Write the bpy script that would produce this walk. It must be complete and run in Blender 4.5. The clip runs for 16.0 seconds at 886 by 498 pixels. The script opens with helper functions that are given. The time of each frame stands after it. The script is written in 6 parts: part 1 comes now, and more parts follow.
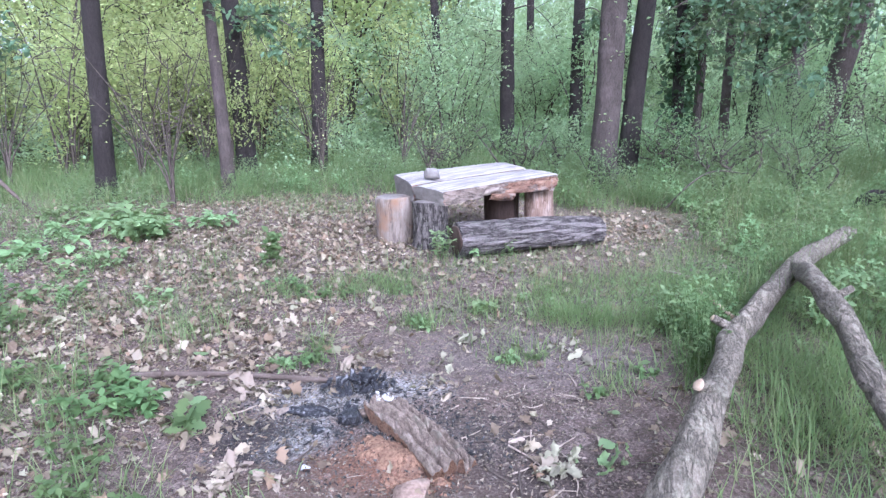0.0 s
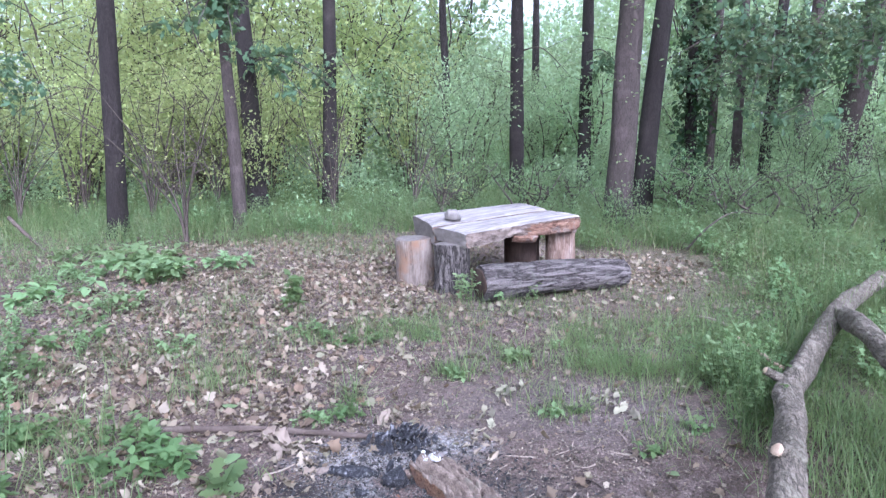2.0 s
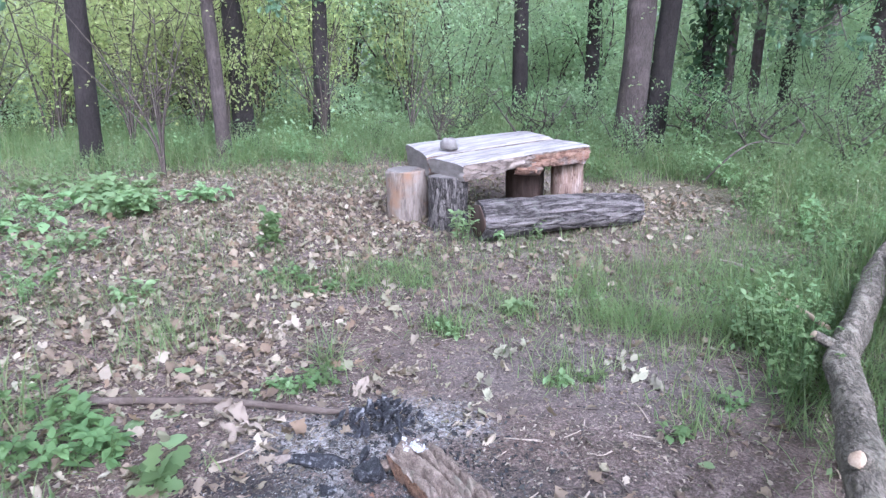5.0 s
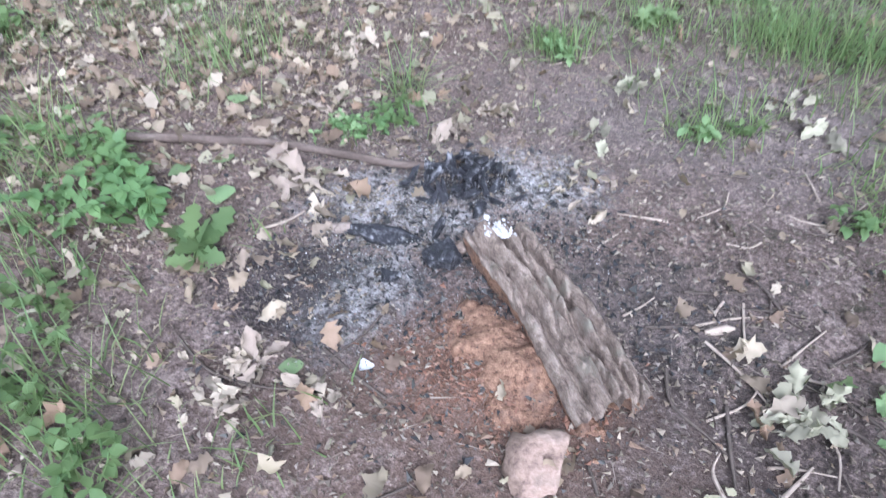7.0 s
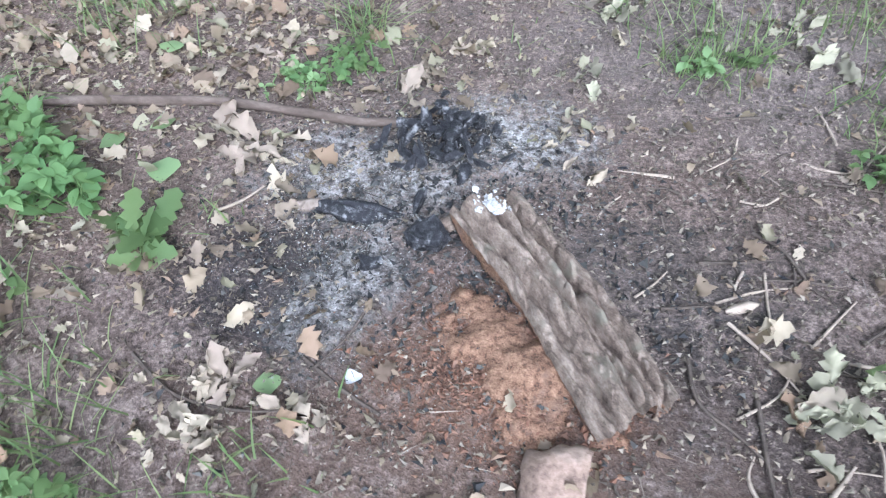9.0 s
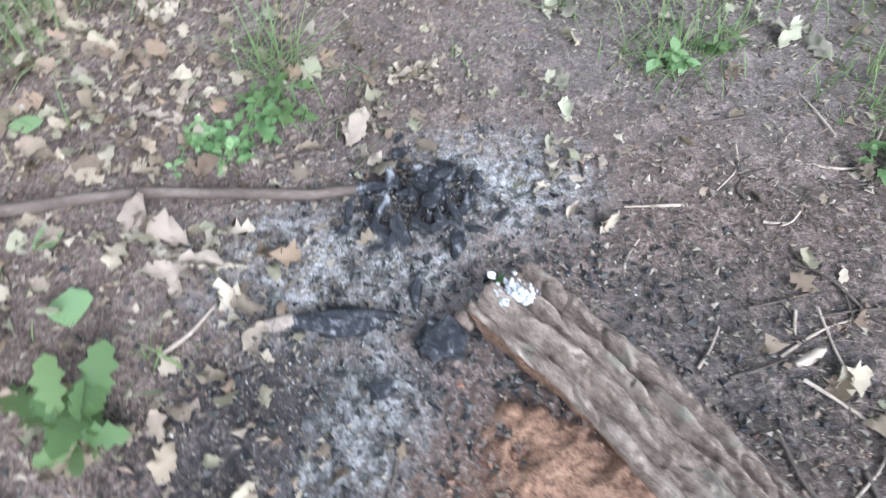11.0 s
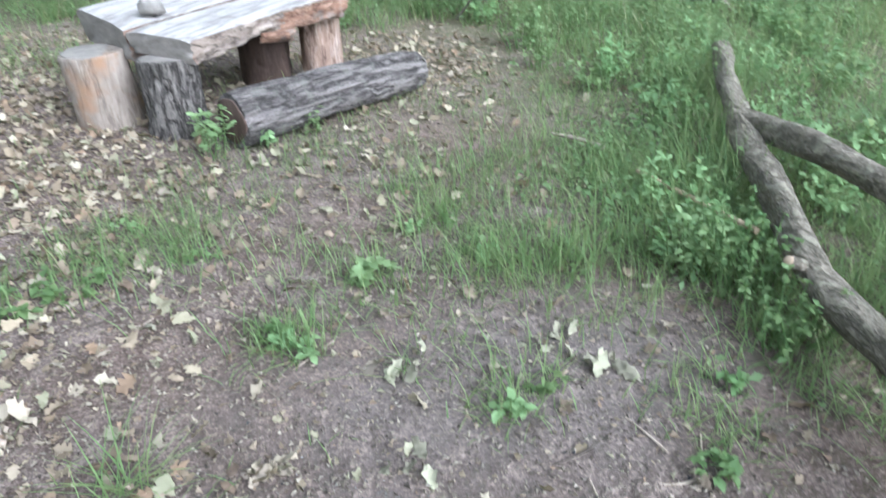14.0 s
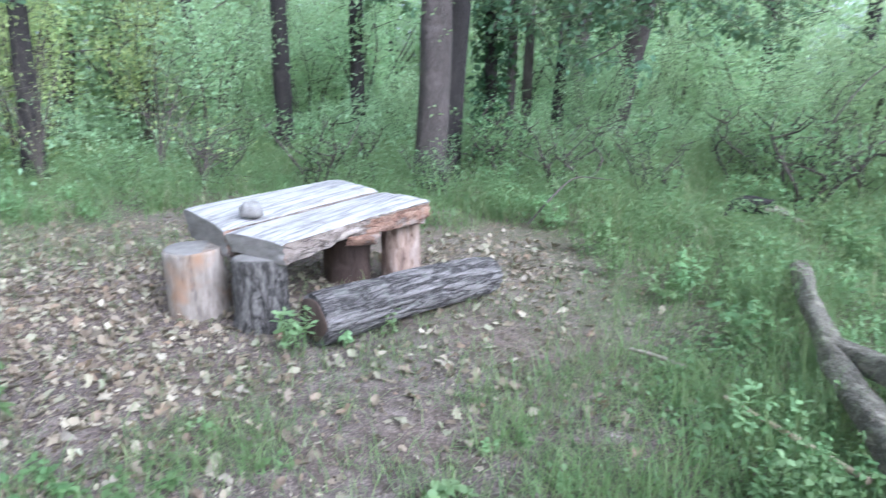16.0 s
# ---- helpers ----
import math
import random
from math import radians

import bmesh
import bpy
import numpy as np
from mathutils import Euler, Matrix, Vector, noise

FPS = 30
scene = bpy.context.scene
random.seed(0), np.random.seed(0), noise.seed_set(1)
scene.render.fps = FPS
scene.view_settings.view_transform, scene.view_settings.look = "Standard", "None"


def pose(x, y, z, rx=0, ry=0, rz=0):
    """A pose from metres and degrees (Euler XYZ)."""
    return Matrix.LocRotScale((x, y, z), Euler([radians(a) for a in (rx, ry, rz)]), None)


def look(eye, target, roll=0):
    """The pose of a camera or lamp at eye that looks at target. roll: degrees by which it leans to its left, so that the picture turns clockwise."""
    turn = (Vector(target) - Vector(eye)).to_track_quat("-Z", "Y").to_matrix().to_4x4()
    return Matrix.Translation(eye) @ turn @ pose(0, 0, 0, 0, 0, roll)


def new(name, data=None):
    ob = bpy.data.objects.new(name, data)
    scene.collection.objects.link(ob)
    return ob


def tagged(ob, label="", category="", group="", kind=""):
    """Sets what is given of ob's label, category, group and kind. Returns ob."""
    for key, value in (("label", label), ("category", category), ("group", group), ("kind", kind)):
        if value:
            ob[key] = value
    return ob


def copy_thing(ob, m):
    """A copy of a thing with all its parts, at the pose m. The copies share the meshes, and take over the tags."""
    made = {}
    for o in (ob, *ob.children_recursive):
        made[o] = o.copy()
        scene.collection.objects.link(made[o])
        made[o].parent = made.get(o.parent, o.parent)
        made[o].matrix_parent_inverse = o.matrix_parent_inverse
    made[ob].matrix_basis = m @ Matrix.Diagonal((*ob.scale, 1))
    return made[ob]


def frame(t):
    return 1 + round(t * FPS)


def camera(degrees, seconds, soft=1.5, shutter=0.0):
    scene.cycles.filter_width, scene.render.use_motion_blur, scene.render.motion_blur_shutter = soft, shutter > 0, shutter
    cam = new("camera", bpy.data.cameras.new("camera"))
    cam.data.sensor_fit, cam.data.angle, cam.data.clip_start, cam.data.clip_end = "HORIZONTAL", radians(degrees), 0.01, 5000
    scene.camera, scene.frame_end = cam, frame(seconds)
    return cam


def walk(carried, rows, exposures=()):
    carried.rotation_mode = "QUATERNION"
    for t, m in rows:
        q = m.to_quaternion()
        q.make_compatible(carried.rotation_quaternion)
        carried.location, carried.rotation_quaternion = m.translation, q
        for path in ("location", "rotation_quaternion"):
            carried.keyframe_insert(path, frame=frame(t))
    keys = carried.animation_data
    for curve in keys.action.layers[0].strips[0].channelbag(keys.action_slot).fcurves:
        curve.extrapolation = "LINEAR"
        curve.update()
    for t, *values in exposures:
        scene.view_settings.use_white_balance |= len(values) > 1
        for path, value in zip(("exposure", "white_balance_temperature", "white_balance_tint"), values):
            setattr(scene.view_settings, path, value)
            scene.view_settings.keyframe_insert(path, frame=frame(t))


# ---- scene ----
cam = camera(66.7, 16.0, soft=1.25, shutter=0.5)
PATH = [
    (0, (0.942, 0.337, 1.436), (0.462, 2.23, 1.003), -0.8),
    (0.5, (0.886, 0.364, 1.451), (0.434, 2.272, 1.057), 0.3),
    (1, (0.804, 0.4, 1.442), (0.328, 2.316, 1.119), -1.6),
    (1.5, (0.726, 0.412, 1.462), (0.156, 2.31, 1.191), -2.7),
    (2, (0.703, 0.409, 1.477), (0.218, 2.322, 1.15), -0.7),
    (2.5, (0.66, 0.411, 1.441), (0.116, 2.293, 1.041), -2.4),
    (3, (0.629, 0.402, 1.425), (0.077, 2.27, 0.974), -2.9),
    (3.2, (0.619, 0.406, 1.427), (0.096, 2.285, 0.985), -2.9),
    (5.3, (0.597, 1.154, 1.426), (0.12, 3.006, 0.843), -0.6),
    (5.5, (0.53, 1.24, 1.432), (0.043, 3.075, 0.804), -0.9),
    (6, (0.442, 1.378, 1.434), (-0.155, 3.079, 0.567), -1.2),
    (6.5, (0.454, 1.494, 1.376), (-0.181, 3.024, 0.255), -3.4),
    (7, (0.47, 1.684, 1.327), (-0.194, 3.019, -0.005), -4.5),
    (7.5, (0.489, 1.779, 1.316), (-0.17, 3.019, -0.109), -5.9),
    (8, (0.457, 1.835, 1.317), (-0.131, 3.098, -0.118), -4.1),
    (8.2, (0.436, 1.852, 1.32), (-0.135, 3.1, -0.134), -4.1),
    (10.3, (0.046, 2.167, 1.269), (-0.223, 3.272, -0.376), -2.7),
    (10.5, (0.018, 2.217, 1.281), (-0.204, 3.306, -0.382), -1.4),
    (11, (-0.087, 2.311, 1.285), (-0.203, 3.446, -0.358), -2.7),
    (11.5, (-0.234, 2.401, 1.317), (-0.195, 3.575, -0.301), -3.6),
    (12, (-0.249, 2.408, 1.341), (-0.122, 3.6, -0.26), -2.2),
    (12.5, (-0.23, 2.396, 1.375), (0.076, 3.671, -0.136), 0.1),
    (13, (-0.14, 2.384, 1.409), (0.331, 3.784, 0.06), -0.5),
    (13.5, (-0.115, 2.387, 1.443), (0.325, 3.955, 0.282), -1.1),
    (14, (-0.121, 2.398, 1.492), (0.263, 4.081, 0.482), -0.7),
    (14.5, (-0.13, 2.421, 1.567), (0.145, 4.199, 0.693), -0.4),
    (14.7, (-0.155, 2.425, 1.587), (0.085, 4.244, 0.793), 0.1),
    (15, (-0.201, 2.437, 1.611), (-0.051, 4.305, 0.913), 0.0),
    (15.5, (-0.229, 2.463, 1.624), (-0.129, 4.372, 1.035), -0.1),
    (16, (-0.211, 2.48, 1.63), (0.047, 4.395, 1.115), 0.3),
]

walk(cam, [(t, look(eye, target, roll)) for t, eye, target, roll in PATH], exposures=[(0, 1.77, 5080, 25), (1.2, 1.66, 5080, 26), (2.5, 1.64, 5080, 26), (3.2, 1.71, 5080, 25), (6, 1.74, 5150, 21), (8, 1.72, 5230, 15), (10.5, 1.76, 5250, 11), (12, 1.82, 5350, 11), (13.5, 1.86, 5280, 7), (14.5, 1.82, 5220, 7), (16, 1.83, 4990, 11)])

# ---- light: an overcast evening sky over a clearing ----
world = bpy.data.worlds.new("sky")
scene.world = world
world.use_nodes = True
wn, wl = world.node_tree.nodes, world.node_tree.links
sky = wn.new("ShaderNodeTexSky")
sky.sky_type, sky.sun_disc = "NISHITA", False
sky.sun_elevation, sky.sun_rotation = radians(36), radians(146)
sky.dust_density, sky.air_density = 4.0, 1.0
pale = wn.new("ShaderNodeHueSaturation")
pale.inputs["Saturation"].default_value = 0.22
wl.new(sky.outputs[0], pale.inputs["Color"])
wl.new(pale.outputs[0], wn["Background"].inputs["Color"])
wn["Background"].inputs["Strength"].default_value = 0.15
sun = new("sun", bpy.data.lights.new("sun", "SUN"))
sun.data.energy, sun.data.angle, sun.data.color = 1.5, radians(35), (1.0, 0.98, 0.95)
sun.matrix_world = look((6, -9, 7.9), (0, 0, 0))


# ---- small tools ----
TABLE = np.random.default_rng(11).random((256, 256))


def vnoise(x, y, seed=0):
    x, y = np.asarray(x, float) + 37.3 * seed, np.asarray(y, float) + 11.7 * seed
    i, j = np.floor(x).astype(int), np.floor(y).astype(int)
    u, v = x - i, y - j
    u, v = u * u * (3 - 2 * u), v * v * (3 - 2 * v)
    a, b = TABLE[i & 255, j & 255], TABLE[(i + 1) & 255, j & 255]
    c, d = TABLE[i & 255, (j + 1) & 255], TABLE[(i + 1) & 255, (j + 1) & 255]
    return (a * (1 - u) + b * u) * (1 - v) + (c * (1 - u) + d * u) * v


def fbm(x, y, seed=0, octaves=4):
    total, amp, f = 0, 0.5, 1.0
    for o in range(octaves):
        total = total + amp * vnoise(np.asarray(x) * f, np.asarray(y) * f, seed + o * 7)
        amp, f = amp / 2, f * 2.03
    return total


def bump_at(x, y, cx, cy, rx, ry):
    return np.exp(-(((np.asarray(x) - cx) / rx) ** 2 + ((np.asarray(y) - cy) / ry) ** 2))


def ground_z(x, y):
    x, y = np.asarray(x, float), np.asarray(y, float)
    z = 0.05 * (fbm(x * 0.5, y * 0.5, 1) - 0.47) + 0.03 * (fbm(x * 3, y * 3, 2) - 0.47) + 0.022 * (fbm(x * 14, y * 14, 3, 3) - 0.44)
    calm = 1 - 0.75 * bump_at(x, y, -0.3, 7.2, 1.4, 1.2)
    far = np.clip((np.hypot(x, y - 6) - 15) / 40, 0, 1)
    z = z * calm + far * 0.9 * (fbm(x * 0.05, y * 0.05, 5) - 0.4)
    z = z - 0.06 * bump_at(x, y, -0.2, 7.2, 2.4, 1.9)
    return z + 0.025 * bump_at(x, y, -0.18, 3.28, 0.2, 0.16) + 0.025 * bump_at(x, y, 0.15, 2.66, 0.25, 0.2)


def build(name, chunks, mat=None, smooth=True):
    """One mesh out of (vertices, [face arrays]) chunks."""
    vs, polys, n = [], [], 0
    for v, fs in chunks:
        vs.append(np.asarray(v, float))
        polys += [np.asarray(f, int) + n for f in fs if len(f)]
        n += len(v)
    v = np.concatenate(vs)
    used = np.unique(np.concatenate([f.ravel() for f in polys]))
    if len(used) < len(v):
        back = np.zeros(len(v), int)
        back[used] = np.arange(len(used))
        v, polys = v[used], [back[f] for f in polys]
    me = bpy.data.meshes.new(name)
    me.vertices.add(len(v))
    me.vertices.foreach_set("co", v.ravel())
    sizes = np.concatenate([np.full(len(f), f.shape[1]) for f in polys])
    me.loops.add(int(sizes.sum()))
    me.loops.foreach_set("vertex_index", np.concatenate([f.ravel() for f in polys]))
    me.polygons.add(len(sizes))
    me.polygons.foreach_set("loop_start", np.concatenate([[0], np.cumsum(sizes)[:-1]]))
    me.polygons.foreach_set("use_smooth", np.full(len(sizes), smooth))
    me.update(calc_edges=True)
    me.validate()
    if mat:
        me.materials.append(mat)
    return me


def part(name, me, parent, label="", at=None):
    ob = new(name, me)
    ob.parent = parent
    if at is not None:
        ob.matrix_basis = at
    if label:
        ob["label"] = label
    return ob


def thing(name, label, category, group="", at=None, me=None, kind=""):
    ob = new(name, me)
    if at is not None:
        ob.matrix_basis = at
    return tagged(ob, label, category, group, kind)


def spline(points, n):
    """n points along a smooth line through the given ones."""
    p = np.array(points, float)
    p = np.vstack([2 * p[0] - p[1], p, 2 * p[-1] - p[-2]])
    out = []
    for s in np.linspace(0, len(p) - 3 - 1e-6, n):
        i, u = int(s), s - int(s)
        a, b, c, d = p[i:i + 4]
        out.append(0.5 * (2 * b + (c - a) * u + (2 * a - 5 * b + 4 * c - d) * u * u + (3 * b - a - 3 * c + d) * u ** 3))
    return np.array(out)


def tube(path, radii, segs=12, ridge=0.0, seed=0, lump=0.0, caps=True, waves=None, plates=None):
    """A tube with lengthwise ridges and lumps."""
    path = np.asarray(path, float)
    n = len(path)
    radii = np.broadcast_to(np.asarray(radii, float), (n,))
    tan = np.gradient(path, axis=0)
    tan /= np.linalg.norm(tan, axis=1, keepdims=True) + 1e-9
    side = np.cross(tan, [0.31, 0.17, 0.93] if abs(tan[0][2]) < 0.8 else [1.0, 0.2, 0.1])
    side /= np.linalg.norm(side, axis=1, keepdims=True) + 1e-9
    up = np.cross(side, tan)
    th = np.linspace(-np.pi / 2, 1.5 * np.pi, segs, endpoint=False)[None, :]
    s = np.concatenate([[0], np.cumsum(np.linalg.norm(np.diff(path, axis=0), axis=1))])[:, None]
    rng = np.random.default_rng(seed)
    bulge = np.zeros((n, segs))
    for k in (waves or (5, 8, 11, 15)):
        bulge += ridge * np.abs(np.sin(k * th / 2 * 2 + rng.random() * 6 + 1.6 * np.sin(s * (3 + 5 * rng.random()) / (radii.mean() * 12) + rng.random() * 6))) / 2
    for k in (1, 2, 3):
        bulge += lump * np.sin(k * th + rng.random() * 6 + s * (rng.random() - 0.5) * 2 / radii.mean() * 0.6)
    r = radii[:, None] * (1 + bulge - ridge)
    if plates:
        depth, round_about, along = plates
        t2, s2 = th * round_about / 6.283 + 0 * s, s * along + 0 * th
        bend = 1.5 * fbm(t2 * 0.3, s2 * 0.6, seed + 2)
        r = r + depth * (np.clip(np.abs(vnoise(t2 + bend, s2 + bend, seed) - 0.5) * 6.5, 0, 1) ** 0.55 + 0.4 * np.clip(np.abs(vnoise(t2 * 2.1 + bend, s2 * 2.3, seed + 9) - 0.5) * 5, 0, 1) - 1.0)
    v = path[:, None] + r[..., None] * (np.cos(th)[..., None] * side[:, None] + np.sin(th)[..., None] * up[:, None])
    v = v.reshape(-1, 3)
    i, j = np.meshgrid(np.arange(n - 1), np.arange(segs), indexing="ij")
    a, b = i * segs + j, i * segs + (j + 1) % segs
    quads = np.stack([a, b, b + segs, a + segs], -1).reshape(-1, 4)
    faces = [quads]
    if caps:
        m, k = len(v), np.arange(segs)
        v = np.vstack([v, v[:segs], v[-segs:], path[0], path[-1]])
        faces.append(np.stack([np.full(segs, m + 2 * segs), m + (k + 1) % segs, m + k], -1))
        faces.append(np.stack([np.full(segs, m + 2 * segs + 1), m + segs + k, m + segs + (k + 1) % segs], -1))
    return v, faces


def disc(centre, normal, radius, segs=24, seed=0, rough=0.03, thick=0.012):
    """A cut end: a slightly uneven plate."""
    nrm = Vector(normal).normalized()
    q = np.array(nrm.to_track_quat("Z", "Y").to_matrix())
    rng = np.random.default_rng(seed)
    th = np.linspace(0, 2 * np.pi, segs, endpoint=False)
    rr = radius * (1 + rough * np.sin(3 * th + rng.random() * 6) + rough * np.sin(5 * th + rng.random() * 6))
    v = []
    for f, z in ((1.0, -thick), (1.0, -0.003), (0.96, 0.0), (0.35, 0.0)):
        v.append(np.stack([rr * f * np.cos(th), rr * f * np.sin(th), z + 0.0015 * rng.random(segs)], -1))
    v = np.vstack(v + [np.array([[0, 0, 0.002]])])
    faces, k = [], np.arange(segs)
    for row in range(3):
        a, b = row * segs + k, row * segs + (k + 1) % segs
        faces.append(np.stack([a, b, b + segs, a + segs], -1))
    faces.append(np.stack([3 * segs + k, 3 * segs + (k + 1) % segs, np.full(segs, 4 * segs)], -1))
    return v @ q.T + np.array(centre), faces


def strip_leaf(widths, fold=0.18, droop=0.15, curl=0.0):
    """A leaf of length 1 along y, folded at its midrib; widths are half widths from base to tip."""
    n = len(widths)
    y = np.linspace(0, 1, n)
    z = -droop * (y ** 2) + curl * np.sin(y * 5)
    w = np.array(widths)
    v = np.concatenate([np.stack([-w, y, z + fold * w], -1), np.stack([0 * w, y, z], -1), np.stack([w, y, z + fold * w * (1 + curl)], -1)])
    k = np.arange(n - 1)
    return v, np.concatenate([np.stack([k + n, k + n + 1, k + 1, k], -1), np.stack([k + 2 * n, k + 2 * n + 1, k + n + 1, k + n], -1)])


DIAMOND = (np.array([[0, 0, 0], [-0.3, 0.45, 0.07], [0, 1, -0.1], [0.3, 0.45, 0.07]]), np.array([[0, 3, 2], [0, 2, 1]]))
OAK = strip_leaf([0.02, 0.16, 0.1, 0.27, 0.15, 0.3, 0.17, 0.2, 0.02], 0.25, 0.2)
OAK_LIGHT = strip_leaf([0.02, 0.22, 0.12, 0.32, 0.2, 0.03], 0.25, 0.25)
BROAD = strip_leaf([0.02, 0.26, 0.34, 0.22, 0.02], 0.25, 0.25)


def blade(droop):
    y, w = np.array([0, 0.4, 0.75, 1.0]), np.array([0.5, 0.45, 0.28, 0.04])
    v = np.concatenate([np.stack([-w, y, -droop * y ** 2], -1), np.stack([w, y, -droop * y ** 2], -1)])
    k = np.arange(3)
    return v, np.stack([k + 4, k + 5, k + 1, k], -1)


BLADES = [blade(d) for d in (0.1, 0.35, 0.75)]


def curled_leaf(rng, cols=5, light=False):
    """A dry lobed leaf rolled and bent at random."""
    w = np.array([0.02, 0.3, 0.2, 0.42, 0.26, 0.36, 0.1] if light else [0.02, 0.2, 0.15, 0.31, 0.19, 0.28, 0.16, 0.02])
    w = w * (0.7 + 0.6 * rng.random(len(w)))
    rows = len(w)
    y = np.linspace(0, 1, rows)
    roll, bend = (rng.uniform(0.3, 2.8), rng.normal(0, 0.8)) if light else (rng.uniform(1.0, 3.8), rng.normal(0, 1.2))
    v = []
    for c in np.linspace(-1, 1, cols):
        a = c * w * roll
        x, z = np.sin(a) / roll, (1 - np.cos(a)) / roll + 0.065 * rng.normal(size=rows)
        yy = np.sin(y * bend) / bend if abs(bend) > 0.1 else y
        x, yy = x + 0.03 * rng.normal(size=rows), yy + (0.05 * rng.normal(size=rows) + 0.1 * rng.normal()) * abs(c)
        v.append(np.stack([x, yy, z + (1 - np.cos(y * bend)) / (bend if abs(bend) > 0.1 else 1)], -1))
    v = np.concatenate(v)
    i, j = np.meshgrid(np.arange(cols - 1), np.arange(rows - 1), indexing="ij")
    a = (i * rows + j).ravel()
    return v, np.stack([a, a + rows, a + rows + 1, a + 1], -1)



def turns(yaw, pitch, roll):
    """Rotation matrices: roll about y, then pitch up about x, then yaw about z."""
    cy, sy, cp, sp, cr, sr = np.cos(yaw), np.sin(yaw), np.cos(pitch), np.sin(pitch), np.cos(roll), np.sin(roll)
    o, l = np.zeros_like(cy), np.ones_like(cy)
    rz = np.stack([cy, -sy, o, sy, cy, o, o, o, l], -1).reshape(-1, 3, 3)
    rx = np.stack([l, o, o, o, cp, -sp, o, sp, cp], -1).reshape(-1, 3, 3)
    ry = np.stack([cr, o, sr, o, l, o, -sr, o, cr], -1).reshape(-1, 3, 3)
    return rz @ rx @ ry


def scatter(leaf, pos, rot, size):
    """Copies of one small shape as a chunk. size: a number or (n, 3) for each."""
    v, f = leaf
    size = np.asarray(size, float)
    size = size[:, None] if size.ndim == 1 else size
    w = np.einsum("nij,nkj->nki", rot, v[None] * size[:, None, :]) + pos[:, None]
    faces = f[None] + (np.arange(len(pos)) * len(v))[:, None, None]
    return w.reshape(-1, 3), [faces.reshape(-1, f.shape[1])]


def leaves(rng, leaf, pos, size, flat=0.5):
    n = len(pos)
    rot = turns(rng.random(n) * 6.283, rng.normal(-0.2, flat, n), rng.normal(0, flat, n))
    return scatter(leaf, pos, rot, size * (0.6 + 0.7 * rng.random(n)))


# ---- materials ----
def material(name, rough=0.85):
    m = bpy.data.materials.new(name)
    m.use_nodes = True
    m.node_tree.nodes["Principled BSDF"].inputs["Roughness"].default_value = rough
    m.node_tree.nodes["Principled BSDF"].inputs["Specular IOR Level"].default_value = 0.25
    return m, m.node_tree.nodes, m.node_tree.links


def node(m, kind, **inputs):
    nd = m.node_tree.nodes.new("ShaderNode" + kind)
    for key, value in inputs.items():
        sock = nd.inputs[key.replace("_", " ")]
        if isinstance(value, bpy.types.NodeSocket):
            m.node_tree.links.new(value, sock)
        else:
            sock.default_value = value
    return nd


def math_node(m, op, a, b=0.0, clamp=False):
    nd = m.node_tree.nodes.new("ShaderNodeMath")
    nd.operation, nd.use_clamp = op, clamp
    for sock, value in zip(nd.inputs, (a, b)):
        if isinstance(value, bpy.types.NodeSocket):
            m.node_tree.links.new(value, sock)
        else:
            sock.default_value = value
    return nd.outputs[0]


def ramp(m, fac, stops):
    nd = m.node_tree.nodes.new("ShaderNodeValToRGB")
    el = nd.color_ramp.elements
    while len(el) < len(stops):
        el.new(0.5)
    for e, (p, c) in zip(el, stops):
        e.position, e.color = p, (*c, 1) if len(c) == 3 else c
    m.node_tree.links.new(fac, nd.inputs[0])
    return nd.outputs[0]


def mix(m, fac, a, b, mode="MIX"):
    nd = m.node_tree.nodes.new("ShaderNodeMix")
    nd.data_type, nd.blend_type = "RGBA", mode
    for sock, value in zip((nd.inputs[0], nd.inputs[6], nd.inputs[7]), (fac, a, b)):
        if isinstance(value, bpy.types.NodeSocket):
            m.node_tree.links.new(value, sock)
        else:
            sock.default_value = (*value, 1) if isinstance(value, tuple) else value
    return nd.outputs[2]


def coords(m, stretch=(1, 1, 1)):
    tc = m.node_tree.nodes.new("ShaderNodeTexCoord")
    return node(m, "Mapping", Vector=tc.outputs["Object"], Scale=stretch).outputs[0]


def noise_of(m, vec, scale, detail=5.0, rough=0.6):
    return node(m, "TexNoise", Vector=vec, Scale=scale, Detail=detail, Roughness=rough).outputs["Fac"]


